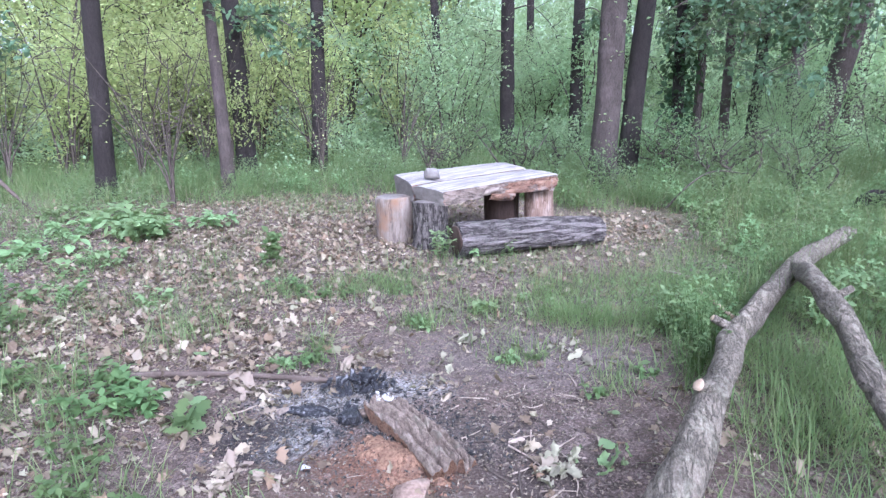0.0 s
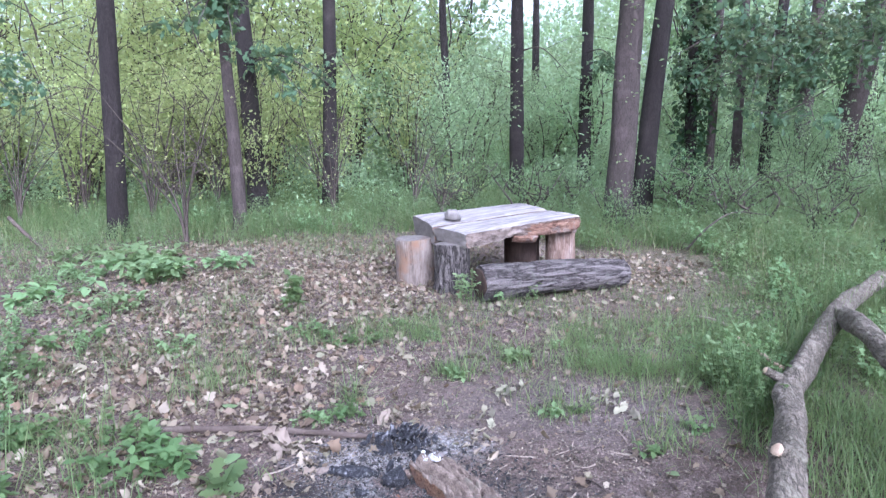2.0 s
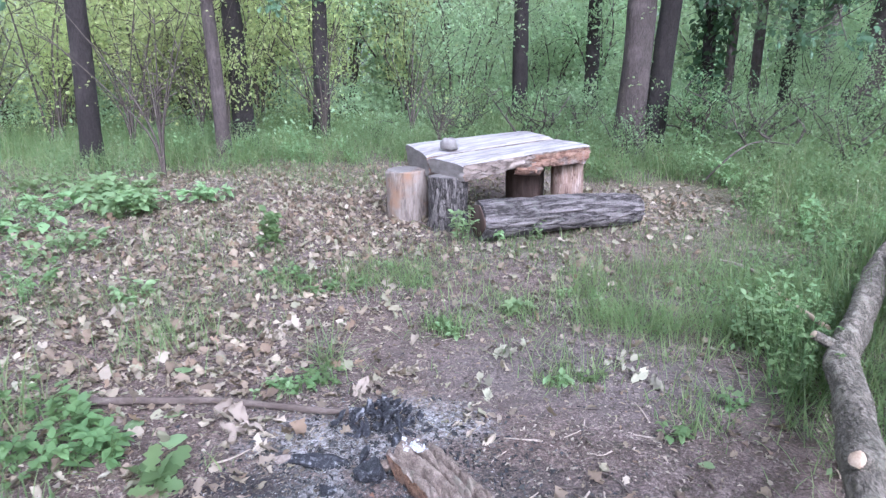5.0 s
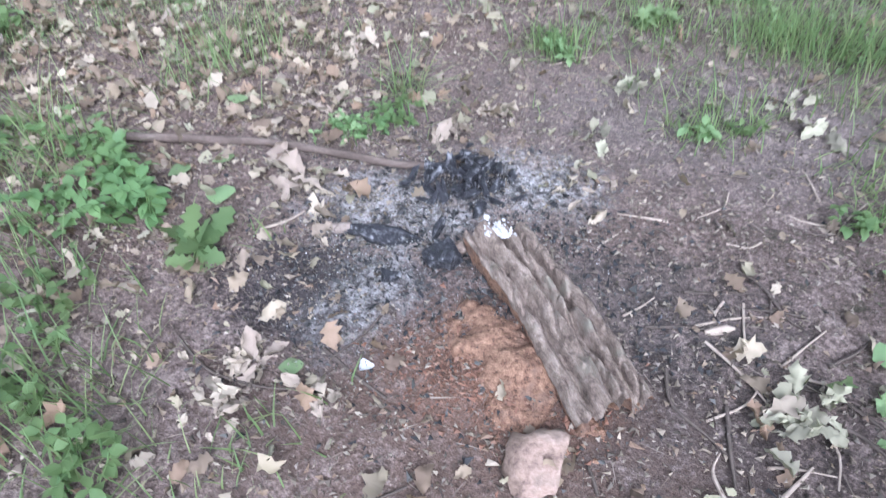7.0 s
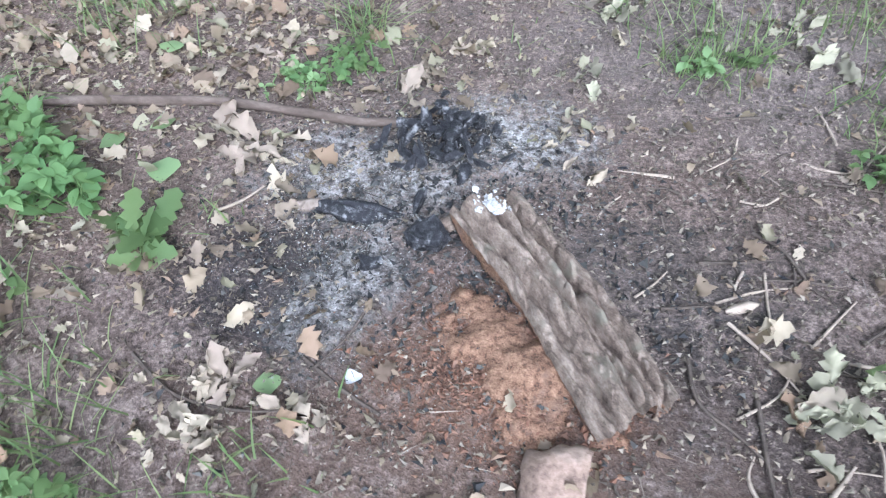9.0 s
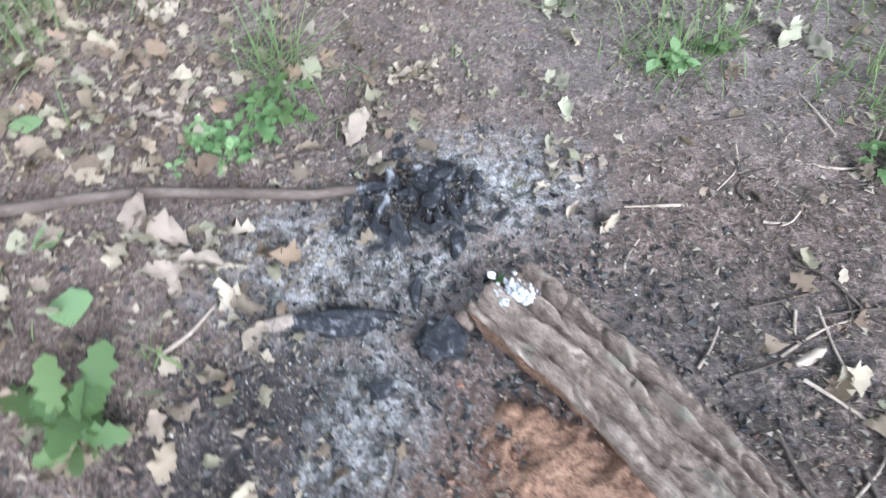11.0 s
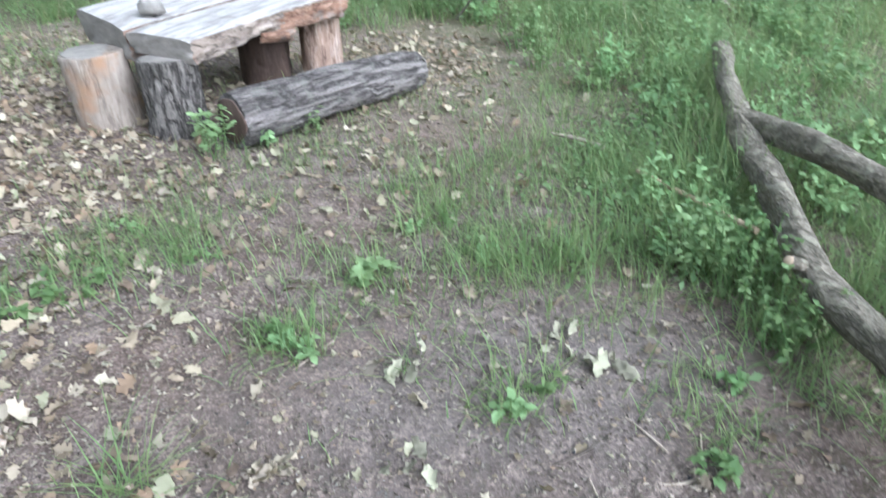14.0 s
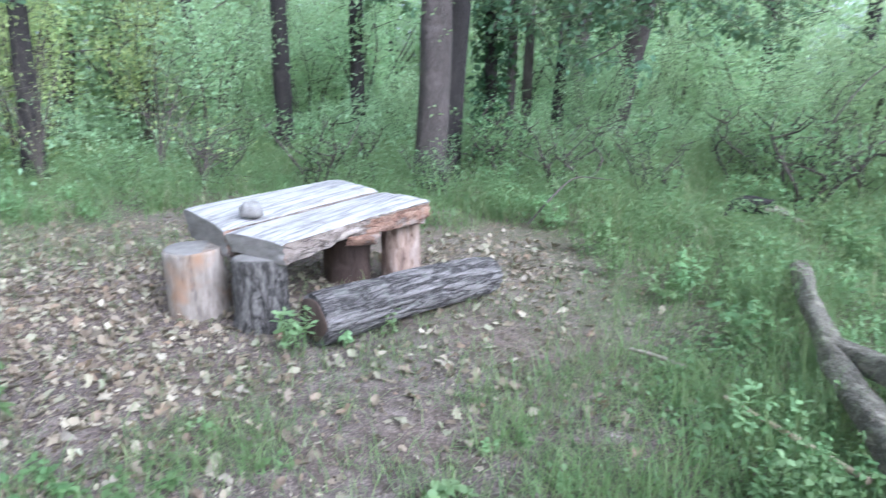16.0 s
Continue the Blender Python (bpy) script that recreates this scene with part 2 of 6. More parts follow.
def surface(name, stops, scale, rough=0.85, bump=0.3, depth=0.01, stretch=(1, 1, 1), patches=None, fine=6.0, island=0.0, streaks=None):
    """Grain at two scales with relief; patches: a second colour in large stains."""
    m, nodes, links = material(name, rough)
    vec = coords(m, stretch)
    big, small = noise_of(m, vec, scale), noise_of(m, vec, scale * fine, 4.0, 0.7)
    both = math_node(m, "ADD", math_node(m, "MULTIPLY", big, 0.6), math_node(m, "MULTIPLY", small, 0.4))
    col = ramp(m, both, stops)
    if patches:
        plain = coords(m)
        mask = ramp(m, noise_of(m, plain, patches[1], 4.0), [(patches[2], (0, 0, 0)), (patches[2] + 0.14, (1, 1, 1))])
        col = mix(m, mask, col, patches[0])
    if streaks:
        line = noise_of(m, coords(m, streaks[0]), streaks[1], 4.0, 0.6)
        thin = ramp(m, line, [(0.47, (0, 0, 0)), (0.5, (1, 1, 1)), (0.53, (0, 0, 0))])
        col = mix(m, math_node(m, "MULTIPLY", thin, 0.5), col, streaks[2])
        both = math_node(m, "SUBTRACT", both, math_node(m, "MULTIPLY", thin, 0.3))
    if island:
        geo = nodes.new("ShaderNodeNewGeometry")
        shade = math_node(m, "ADD", math_node(m, "MULTIPLY", geo.outputs["Random Per Island"], island), 1 - island / 2)
        col = node(m, "HueSaturation", Color=col, Value=shade).outputs[0]
    bsdf = nodes["Principled BSDF"]
    links.new(col, bsdf.inputs["Base Color"])
    links.new(node(m, "Bump", Height=both, Strength=bump, Distance=depth).outputs[0], bsdf.inputs["Normal"])
    return m


def bark(name, dark, light, scale=34.0, stretch=(1, 1, 0.22), depth=0.03, moss=None, crackle=0.45):
    """Furrowed bark: cells drawn out along the trunk, with grain and lichen."""
    m, nodes, links = material(name, 0.9)
    vec = coords(m, stretch)
    warp = node(m, "TexNoise", Vector=vec, Scale=scale * 0.6, Detail=3.0)
    bent = mix(m, 0.12, vec, warp.outputs["Color"])
    cell = node(m, "TexVoronoi", Vector=bent, Scale=scale)
    cell.feature = "DISTANCE_TO_EDGE"
    crack = ramp(m, cell.outputs["Distance"], [(0.0, (0, 0, 0)), (0.16, (1, 1, 1))])
    grain = noise_of(m, vec, scale * 5, 5.0, 0.7)
    col = mix(m, grain, dark, light)
    col = mix(m, math_node(m, "MULTIPLY", math_node(m, "SUBTRACT", 1.0, crack), crackle), col, tuple(0.35 * c for c in dark))
    blotch = ramp(m, noise_of(m, coords(m), 2.2, 5.0), [(0.52, (0, 0, 0)), (0.72, (1, 1, 1))])
    col = mix(m, math_node(m, "MULTIPLY", blotch, 0.55), col, moss or tuple(min(1, 1.5 * c) for c in light))
    height = math_node(m, "ADD", crack, math_node(m, "MULTIPLY", grain, 0.7))
    links.new(col, nodes["Principled BSDF"].inputs["Base Color"])
    links.new(node(m, "Bump", Height=height, Strength=0.8, Distance=depth).outputs[0], nodes["Principled BSDF"].inputs["Normal"])
    return m


def ridged_bark(name, dark, light, scale, stretch, depth=0.02, lichen=None, furrow=0.7):
    """Long broken furrows between grainy plates, with lichen in patches."""
    m, nodes, links = material(name, 0.92)
    vec = coords(m, stretch)
    bent = mix(m, 0.1, vec, node(m, "TexNoise", Vector=vec, Scale=scale * 0.35, Detail=4.0).outputs["Color"])
    wave = noise_of(m, bent, scale, 5.0, 0.62)
    ridge = ramp(m, math_node(m, "ABSOLUTE", math_node(m, "SUBTRACT", wave, 0.5)), [(0.0, (0, 0, 0)), (0.075, (1, 1, 1))])
    grain = noise_of(m, vec, scale * 6, 5.0, 0.75)
    fleck = noise_of(m, coords(m), 60.0, 4.0, 0.7)
    col = ramp(m, math_node(m, "ADD", math_node(m, "MULTIPLY", grain, 0.6), math_node(m, "MULTIPLY", fleck, 0.4)), [(0.34, dark), (0.64, light)])
    col = mix(m, math_node(m, "MULTIPLY", math_node(m, "SUBTRACT", 1.0, ridge), furrow), col, tuple(0.3 * c for c in dark))
    if lichen:
        spot = ramp(m, noise_of(m, coords(m), 13.0, 6.0, 0.7), [(0.54, (0, 0, 0)), (0.64, (1, 1, 1))])
        col = mix(m, math_node(m, "MULTIPLY", spot, 0.6), col, lichen)
    height = math_node(m, "ADD", ridge, math_node(m, "MULTIPLY", grain, 0.8))
    links.new(col, nodes["Principled BSDF"].inputs["Base Color"])
    links.new(node(m, "Bump", Height=height, Strength=0.9, Distance=depth).outputs[0], nodes["Principled BSDF"].inputs["Normal"])
    return m


def foliage(name, cols, through_it=0.35, rough=0.6, gloss=0.25):
    """Leaves: each one of its own shade, and light passes through."""
    m, nodes, links = material(name, rough)
    geo = nodes.new("ShaderNodeNewGeometry")
    info = nodes.new("ShaderNodeObjectInfo")
    col = ramp(m, geo.outputs["Random Per Island"], [(i / (len(cols) - 1), c) for i, c in enumerate(cols)])
    col = node(m, "HueSaturation", Color=col, Hue=math_node(m, "ADD", math_node(m, "MULTIPLY", info.outputs["Random"], 0.03), 0.485),
               Value=math_node(m, "ADD", math_node(m, "MULTIPLY", info.outputs["Random"], 0.4), 0.8)).outputs[0]
    mottled = noise_of(m, coords(m), 40.0, 3.0)
    col = mix(m, math_node(m, "MULTIPLY", mottled, 0.5), col, mix(m, 1.0, col, (0.6, 0.65, 0.5), "MULTIPLY"))
    bsdf = nodes["Principled BSDF"]
    bsdf.inputs["Specular IOR Level"].default_value = gloss
    links.new(col, bsdf.inputs["Base Color"])
    if through_it:
        glow = node(m, "BsdfTranslucent", Color=mix(m, 0.5, col, (0.62, 0.68, 0.32)))
        blend = node(m, "MixShader", Fac=through_it)
        links.new(bsdf.outputs[0], blend.inputs[1])
        links.new(glow.outputs[0], blend.inputs[2])
        links.new(blend.outputs[0], nodes["Material Output"].inputs["Surface"])
    return m


BARK_DARK = bark("dark_oak_bark", (0.024, 0.02, 0.018), (0.062, 0.05, 0.046))
BARK_PALE = bark("grey_brown_bark", (0.065, 0.05, 0.044), (0.15, 0.12, 0.108))
BARK_LOG = ridged_bark("weathered_log_bark", (0.085, 0.072, 0.068), (0.29, 0.255, 0.24), 15.0, (0.13, 1, 1), 0.025, (0.2, 0.19, 0.165), 0.85)
BARK_STUMP = ridged_bark("stump_bark", (0.06, 0.051, 0.046), (0.25, 0.22, 0.2), 22.0, (1, 1, 0.16), 0.022, None, 0.85)
BARK_LIMB = ridged_bark("limb_bark", (0.12, 0.1, 0.076), (0.33, 0.285, 0.225), 30.0, (1, 0.3, 1), 0.012, (0.34, 0.32, 0.24), 0.5)
BARK_FURROW = surface("bark_plate", [(0.34, (0.05, 0.037, 0.03)), (0.48, (0.16, 0.122, 0.096)), (0.64, (0.3, 0.245, 0.2))], 44, 0.92, 0.9, 0.01, (0.55, 1, 1), ((0.2, 0.18, 0.14), 12.0, 0.54))
TWIG = surface("twig_bark", [(0.3, (0.045, 0.036, 0.03)), (0.7, (0.125, 0.1, 0.083))], 20, 0.9, 0.4, 0.004)
STICK = surface("stick_wood", [(0.3, (0.05, 0.037, 0.03)), (0.5, (0.1, 0.076, 0.062)), (0.7, (0.165, 0.132, 0.112))], 18, 0.8, 0.4, 0.004, (0.4, 1, 1))
PALE_STICK = surface("pale_dead_wood", [(0.3, (0.22, 0.17, 0.13)), (0.7, (0.45, 0.38, 0.31))], 25, 0.85, 0.3, 0.003)
SLAB_WOOD = surface("grey_weathered_timber", [(0.3, (0.2, 0.178, 0.168)), (0.48, (0.34, 0.312, 0.3)), (0.66, (0.45, 0.42, 0.405))], 9.5, 0.8, 0.9, 0.01, (0.3, 1.5, 1.5), ((0.25, 0.222, 0.205), 6.0, 0.55), streaks=((0.1, 1.0, 1.0), 3.2, (0.06, 0.05, 0.045)))
SLAB_EDGE = surface("broken_timber_edge", [(0.25, (0.08, 0.055, 0.043)), (0.48, (0.235, 0.185, 0.155)), (0.7, (0.37, 0.315, 0.275))], 9, 0.9, 1.0, 0.03, (0.35, 1, 1), ((0.28, 0.165, 0.115), 2.6, 0.53), streaks=((0.3, 1, 1.6), 7.0, (0.025, 0.018, 0.015)))
SPLIT_WOOD = surface("split_orange_wood", [(0.3, (0.08, 0.042, 0.03)), (0.48, (0.24, 0.135, 0.092)), (0.68, (0.4, 0.27, 0.205))], 16, 0.9, 1.0, 0.03, (0.4, 1, 1.2), ((0.27, 0.235, 0.21), 6.0, 0.54), streaks=((0.3, 1, 1.6), 9.0, (0.035, 0.02, 0.015)))
SLAB_END = surface("sawn_timber_end", [(0.3, (0.12, 0.105, 0.095)), (0.7, (0.27, 0.24, 0.215))], 9, 0.85, 0.5, 0.008, (1, 1, 2.5))
BARE_STUMP = surface("barkless_stump", [(0.28, (0.1, 0.078, 0.062)), (0.5, (0.225, 0.183, 0.152)), (0.72, (0.33, 0.287, 0.25))], 8, 0.8, 0.6, 0.01, (1, 1, 0.25), ((0.23, 0.14, 0.088), 3.0, 0.52), streaks=((1, 1, 0.12), 9.0, (0.06, 0.045, 0.035)))
RED_STUMP = surface("reddish_stump", [(0.3, (0.09, 0.055, 0.042)), (0.5, (0.25, 0.17, 0.13)), (0.68, (0.42, 0.345, 0.30))], 11, 0.85, 0.8, 0.012, (1, 1, 0.15), streaks=((1, 1, 0.1), 14.0, (0.05, 0.03, 0.022)))
# stump brown darkened to hold the table's shade; reused on the bench log's end
DARK_WOOD = surface("dark_red_brown_wood", [(0.3, (0.022, 0.015, 0.012)), (0.55, (0.07, 0.046, 0.036)), (0.72, (0.125, 0.09, 0.072))], 11, 0.85, 0.8, 0.012, (1, 1, 0.15))
CUT_WOOD = surface("cut_wood", [(0.3, (0.30, 0.20, 0.13)), (0.7, (0.58, 0.46, 0.34))], 30, 0.8, 0.3, 0.003)
RED_CUT = surface("reddish_cut_wood", [(0.3, (0.18, 0.085, 0.055)), (0.7, (0.32, 0.18, 0.12))], 30, 0.8, 0.3, 0.003)
ROTTEN = surface("rotten_wood", [(0.36, (0.075, 0.043, 0.03)), (0.5, (0.24, 0.138, 0.088)), (0.64, (0.38, 0.24, 0.158))], 60, 0.95, 1.0, 0.014, (1, 1, 1), ((0.19, 0.125, 0.092), 14.0, 0.55), 4.0)
STONE = surface("tan_stone", [(0.36, (0.11, 0.076, 0.06)), (0.5, (0.25, 0.178, 0.138)), (0.63, (0.34, 0.256, 0.205))], 16, 0.92, 0.8, 0.008, (1, 1, 1), ((0.17, 0.127, 0.1), 14.0, 0.56))
GREY_STONE = surface("grey_stone", [(0.3, (0.13, 0.115, 0.105)), (0.7, (0.29, 0.265, 0.245))], 16, 0.9, 0.6, 0.008)
CHAR = surface("charcoal", [(0.3, (0.011, 0.011, 0.013)), (0.52, (0.026, 0.026, 0.03)), (0.68, (0.16, 0.16, 0.168))], 55, 0.5, 1.0, 0.01, (1, 1, 1), ((0.24, 0.24, 0.245), 45.0, 0.58))
ASH = surface("white_ash", [(0.3, (0.28, 0.28, 0.285)), (0.7, (0.58, 0.58, 0.585))], 40, 0.95, 0.8, 0.004)
WHITE_ASH = surface("fresh_white_ash", [(0.35, (0.2, 0.2, 0.2)), (0.6, (0.62, 0.615, 0.61))], 90, 0.95, 0.9, 0.004)
LITTER = foliage("dry_leaves", [(0.11, 0.075, 0.055), (0.31, 0.245, 0.18), (0.17, 0.12, 0.09), (0.44, 0.37, 0.28), (0.24, 0.2, 0.165), (0.29, 0.2, 0.14), (0.13, 0.1, 0.078), (0.36, 0.29, 0.215), (0.27, 0.26, 0.18), (0.2, 0.15, 0.115), (0.5, 0.43, 0.34)], 0.12, 0.8, 0.15)
PALE_LITTER = foliage("pale_dry_leaves", [(0.277, 0.216, 0.163), (0.42, 0.344, 0.271), (0.336, 0.276, 0.228), (0.437, 0.368, 0.31)], 0.12, 0.8, 0.15)
GREYGREEN_LITTER = foliage("wilted_leaves", [(0.21, 0.195, 0.14), (0.32, 0.295, 0.225), (0.255, 0.24, 0.18)], 0.12, 0.8, 0.15)
CRUMBS = foliage("crumbs", [(0.035, 0.029, 0.026), (0.18, 0.144, 0.117), (0.08, 0.064, 0.055), (0.29, 0.245, 0.205), (0.12, 0.096, 0.084), (0.06, 0.049, 0.043), (0.22, 0.186, 0.165)], 0.0, 0.9, 0.1)
ASH_BITS = foliage("ash_bits", [(0.2, 0.198, 0.195), (0.36, 0.357, 0.35), (0.09, 0.09, 0.092), (0.28, 0.276, 0.27), (0.46, 0.455, 0.45), (0.14, 0.136, 0.13)], 0.0, 0.95, 0.1)
CHAR_BITS = foliage("char_bits", [(0.012, 0.012, 0.013), (0.05, 0.048, 0.048), (0.02, 0.02, 0.022), (0.11, 0.105, 0.10)], 0.0, 0.7, 0.2)
ROT_BITS = foliage("rot_bits", [(0.12, 0.07, 0.045), (0.28, 0.165, 0.105), (0.2, 0.125, 0.085), (0.34, 0.23, 0.155)], 0.0, 0.95, 0.1)
GRASS = foliage("grass_blades", [(0.075, 0.138, 0.052), (0.14, 0.21, 0.08), (0.1, 0.175, 0.07), (0.225, 0.265, 0.125), (0.088, 0.155, 0.06), (0.17, 0.22, 0.095)], 0.4)
DRY_GRASS = foliage("dry_grass", [(0.42, 0.37, 0.23), (0.33, 0.33, 0.17), (0.5, 0.45, 0.31)], 0.3)
WEED = foliage("weed_leaves", [(0.0808, 0.145, 0.057), (0.138, 0.212, 0.0855), (0.104, 0.178, 0.076)], 0.35)
LIGHT_WEED = foliage("pale_green_leaves", [(0.17, 0.28, 0.125), (0.26, 0.37, 0.185), (0.21, 0.32, 0.155)], 0.4)
YELLOW_GREEN = foliage("yellow_green_leaves", [(0.359, 0.426, 0.151), (0.516, 0.561, 0.234), (0.449, 0.505, 0.234), (0.303, 0.393, 0.151)], 0.55)
MID_GREEN = foliage("shrub_leaves", [(0.236, 0.364, 0.2), (0.367, 0.502, 0.3), (0.301, 0.439, 0.265), (0.446, 0.552, 0.36)], 0.55)
OAK_GREEN = foliage("oak_leaves", [(0.052, 0.105, 0.062), (0.09, 0.155, 0.086), (0.068, 0.13, 0.074)], 0.3)
# shrub green made paler: the haze of distance is in the leaf colour
HAZE_GREEN = foliage("haze_pale_leaves", [(0.36, 0.5, 0.31), (0.51, 0.65, 0.43), (0.43, 0.58, 0.38), (0.58, 0.69, 0.5)], 0.55)
LOW_GREEN = foliage("low_shrub_leaves", [(0.09, 0.17, 0.075), (0.16, 0.25, 0.115), (0.12, 0.21, 0.1), (0.21, 0.29, 0.15)], 0.45)
IVY_GREEN = foliage("ivy_leaves", [(0.02, 0.055, 0.025), (0.04, 0.09, 0.04), (0.03, 0.07, 0.035)], 0.15)


def ground_material():
    m, nodes, links = material("forest_floor", 1.0)
    nodes["Principled BSDF"].inputs["Specular IOR Level"].default_value = 0.05
    vec = coords(m)
    n1, n2, n3 = noise_of(m, vec, 0.9, 6.0), noise_of(m, vec, 9.0, 6.0, 0.65), noise_of(m, vec, 70.0, 5.0, 0.7)
    grit = math_node(m, "ADD", math_node(m, "MULTIPLY", n2, 0.5), math_node(m, "MULTIPLY", n3, 0.5))
    col = ramp(m, grit, [(0.34, (0.043, 0.034, 0.03)), (0.5, (0.148, 0.114, 0.099)), (0.64, (0.285, 0.23, 0.202))])
    brown = ramp(m, n1, [(0.42, (0, 0, 0)), (0.6, (1, 1, 1))])
    col = mix(m, math_node(m, "MULTIPLY", brown, 0.5), col, ramp(m, grit, [(0.3, (0.058, 0.04, 0.031)), (0.7, (0.23, 0.165, 0.132))]))

    def stain(cx, cy, rx, ry, soft=0.45, ragged=0.9):
        off = node(m, "Mapping", Vector=vec, Location=(-cx / rx, -cy / ry, 0), Scale=(1 / rx, 1 / ry, 0)).outputs[0]
        far = node(m, "VectorMath", Vector=off)
        far.operation = "LENGTH"
        edge = math_node(m, "ADD", far.outputs["Value"], math_node(m, "MULTIPLY", math_node(m, "SUBTRACT", grit, 0.5), ragged * 5))
        return node(m, "MapRange", Value=edge, From_Min=1 + soft, From_Max=1 - soft, To_Min=0.0, To_Max=1.0).outputs[0]

    n5 = noise_of(m, vec, 34.0, 6.0, 0.75)
    ash_col = ramp(m, n5, [(0.4, (0.06, 0.057, 0.055)), (0.5, (0.25, 0.24, 0.23)), (0.6, (0.56, 0.545, 0.53))])

    spots = [((0.17, 0.2, 0.08), 0.45, (5.5, 9.5, 4.2, 5.2)), ((0.14, 0.17, 0.075), 0.5, (-7.5, 12.0, 4.5, 4.0)),
             ((0.21, 0.185, 0.176), 0.35, (0.45, 4.0, 0.75, 0.4)), ((0.045, 0.04, 0.037), 0.55, (0.5, 2.55, 0.45, 0.28)), ((0.13, 0.09, 0.07), 0.7, (0.05, 2.45, 0.5, 0.28)),
             ((0.035, 0.035, 0.038), 0.75, (-0.42, 2.72, 0.3, 0.2)), ((0.07, 0.068, 0.067), 0.5, (0.42, 3.0, 0.32, 0.2)),
             (ash_col, 0.7, (-0.4, 3.12, 0.3, 0.16)), (ash_col, 0.6, (-0.3, 2.74, 0.12, 0.18)),
             (ash_col, 0.85, (-0.08, 3.4, 0.24, 0.16)), ((0.02, 0.02, 0.021), 0.85, (-0.235, 3.33, 0.15, 0.12)),
             ((0.20, 0.125, 0.09), 0.7, (0.08, 2.63, 0.26, 0.18)), ((0.22, 0.13, 0.09), 0.7, (0.16, 2.65, 0.09, 0.15))]
    for lay_col, amount, where in spots:
        col = mix(m, math_node(m, "MULTIPLY", stain(*where), amount), col, lay_col)
    reach = node(m, "VectorMath", Vector=node(m, "Mapping", Vector=vec, Location=(0, -6, 0)).outputs[0])
    reach.operation = "LENGTH"
    wild = node(m, "MapRange", Value=reach.outputs["Value"], From_Min=7.5, From_Max=11.0).outputs[0]
    col = mix(m, math_node(m, "MULTIPLY", wild, 0.85), col, ramp(m, n2, [(0.35, (0.06, 0.085, 0.033)), (0.65, (0.15, 0.18, 0.075))]))
    # grain over the stains too
    n4 = noise_of(m, vec, 230.0, 4.0, 0.7)
    col = mix(m, 0.5, col, ramp(m, n4, [(0.36, (0.35, 0.35, 0.35)), (0.62, (1.5, 1.5, 1.5))]), "MULTIPLY")
    col = mix(m, 0.55, col, ramp(m, n3, [(0.3, (0.35, 0.35, 0.35)), (0.65, (1.25, 1.25, 1.25))]), "MULTIPLY")
    links.new(col, nodes["Principled BSDF"].inputs["Base Color"])
    links.new(node(m, "Bump", Height=grit, Strength=0.9, Distance=0.02).outputs[0], nodes["Principled BSDF"].inputs["Normal"])
    return m


# ---- the ground: one sheet, fine in the clearing and coarse far off ----
def graded(lo, hi, fine, far):
    xs, step = [lo], fine
    mid = list(np.arange(lo, hi, fine))
    right, x = [], hi
    while x < far:
        right.append(x)
        step *= 1.13
        x += step
    left, x, step = [], lo, fine
    while x > -far:
        step *= 1.13
        x -= step
        left.append(x)
    return np.array(left[::-1] + mid + right)


gx, gy = graded(-2.4, 2.4, 0.03, 400), graded(1.2, 7.5, 0.035, 400)
mx, my = np.meshgrid(gx, gy, indexing="ij")
nx, ny = len(gx), len(gy)
gi, gj = np.meshgrid(np.arange(nx - 1), np.arange(ny - 1), indexing="ij")
ga = gi * ny + gj
ground = thing("ground", "trodden brown forest soil with ash, crumbs and dry leaves", "ground", kind="structure",
               me=build("ground", [(np.stack([mx, my, ground_z(mx, my)], -1).reshape(-1, 3), [np.stack([ga, ga + ny, ga + ny + 1, ga + 1], -1).reshape(-1, 4)])], ground_material()))


# ---- trees ----
def crown_points(rng, n, centre, spread):
    """Leaf places in clumps, thinner inside."""
    k = max(8, n // 45)
    d = rng.normal(size=(k, 3))
    d /= np.linalg.norm(d, axis=1, keepdims=True)
    c = d * (0.45 + 0.55 * rng.random((k, 1)) ** 0.5) * spread + centre
    p = np.repeat(c, -(-n // k), axis=0)[:n]
    return p + rng.normal(size=p.shape) * np.array(spread) * 0.16, c


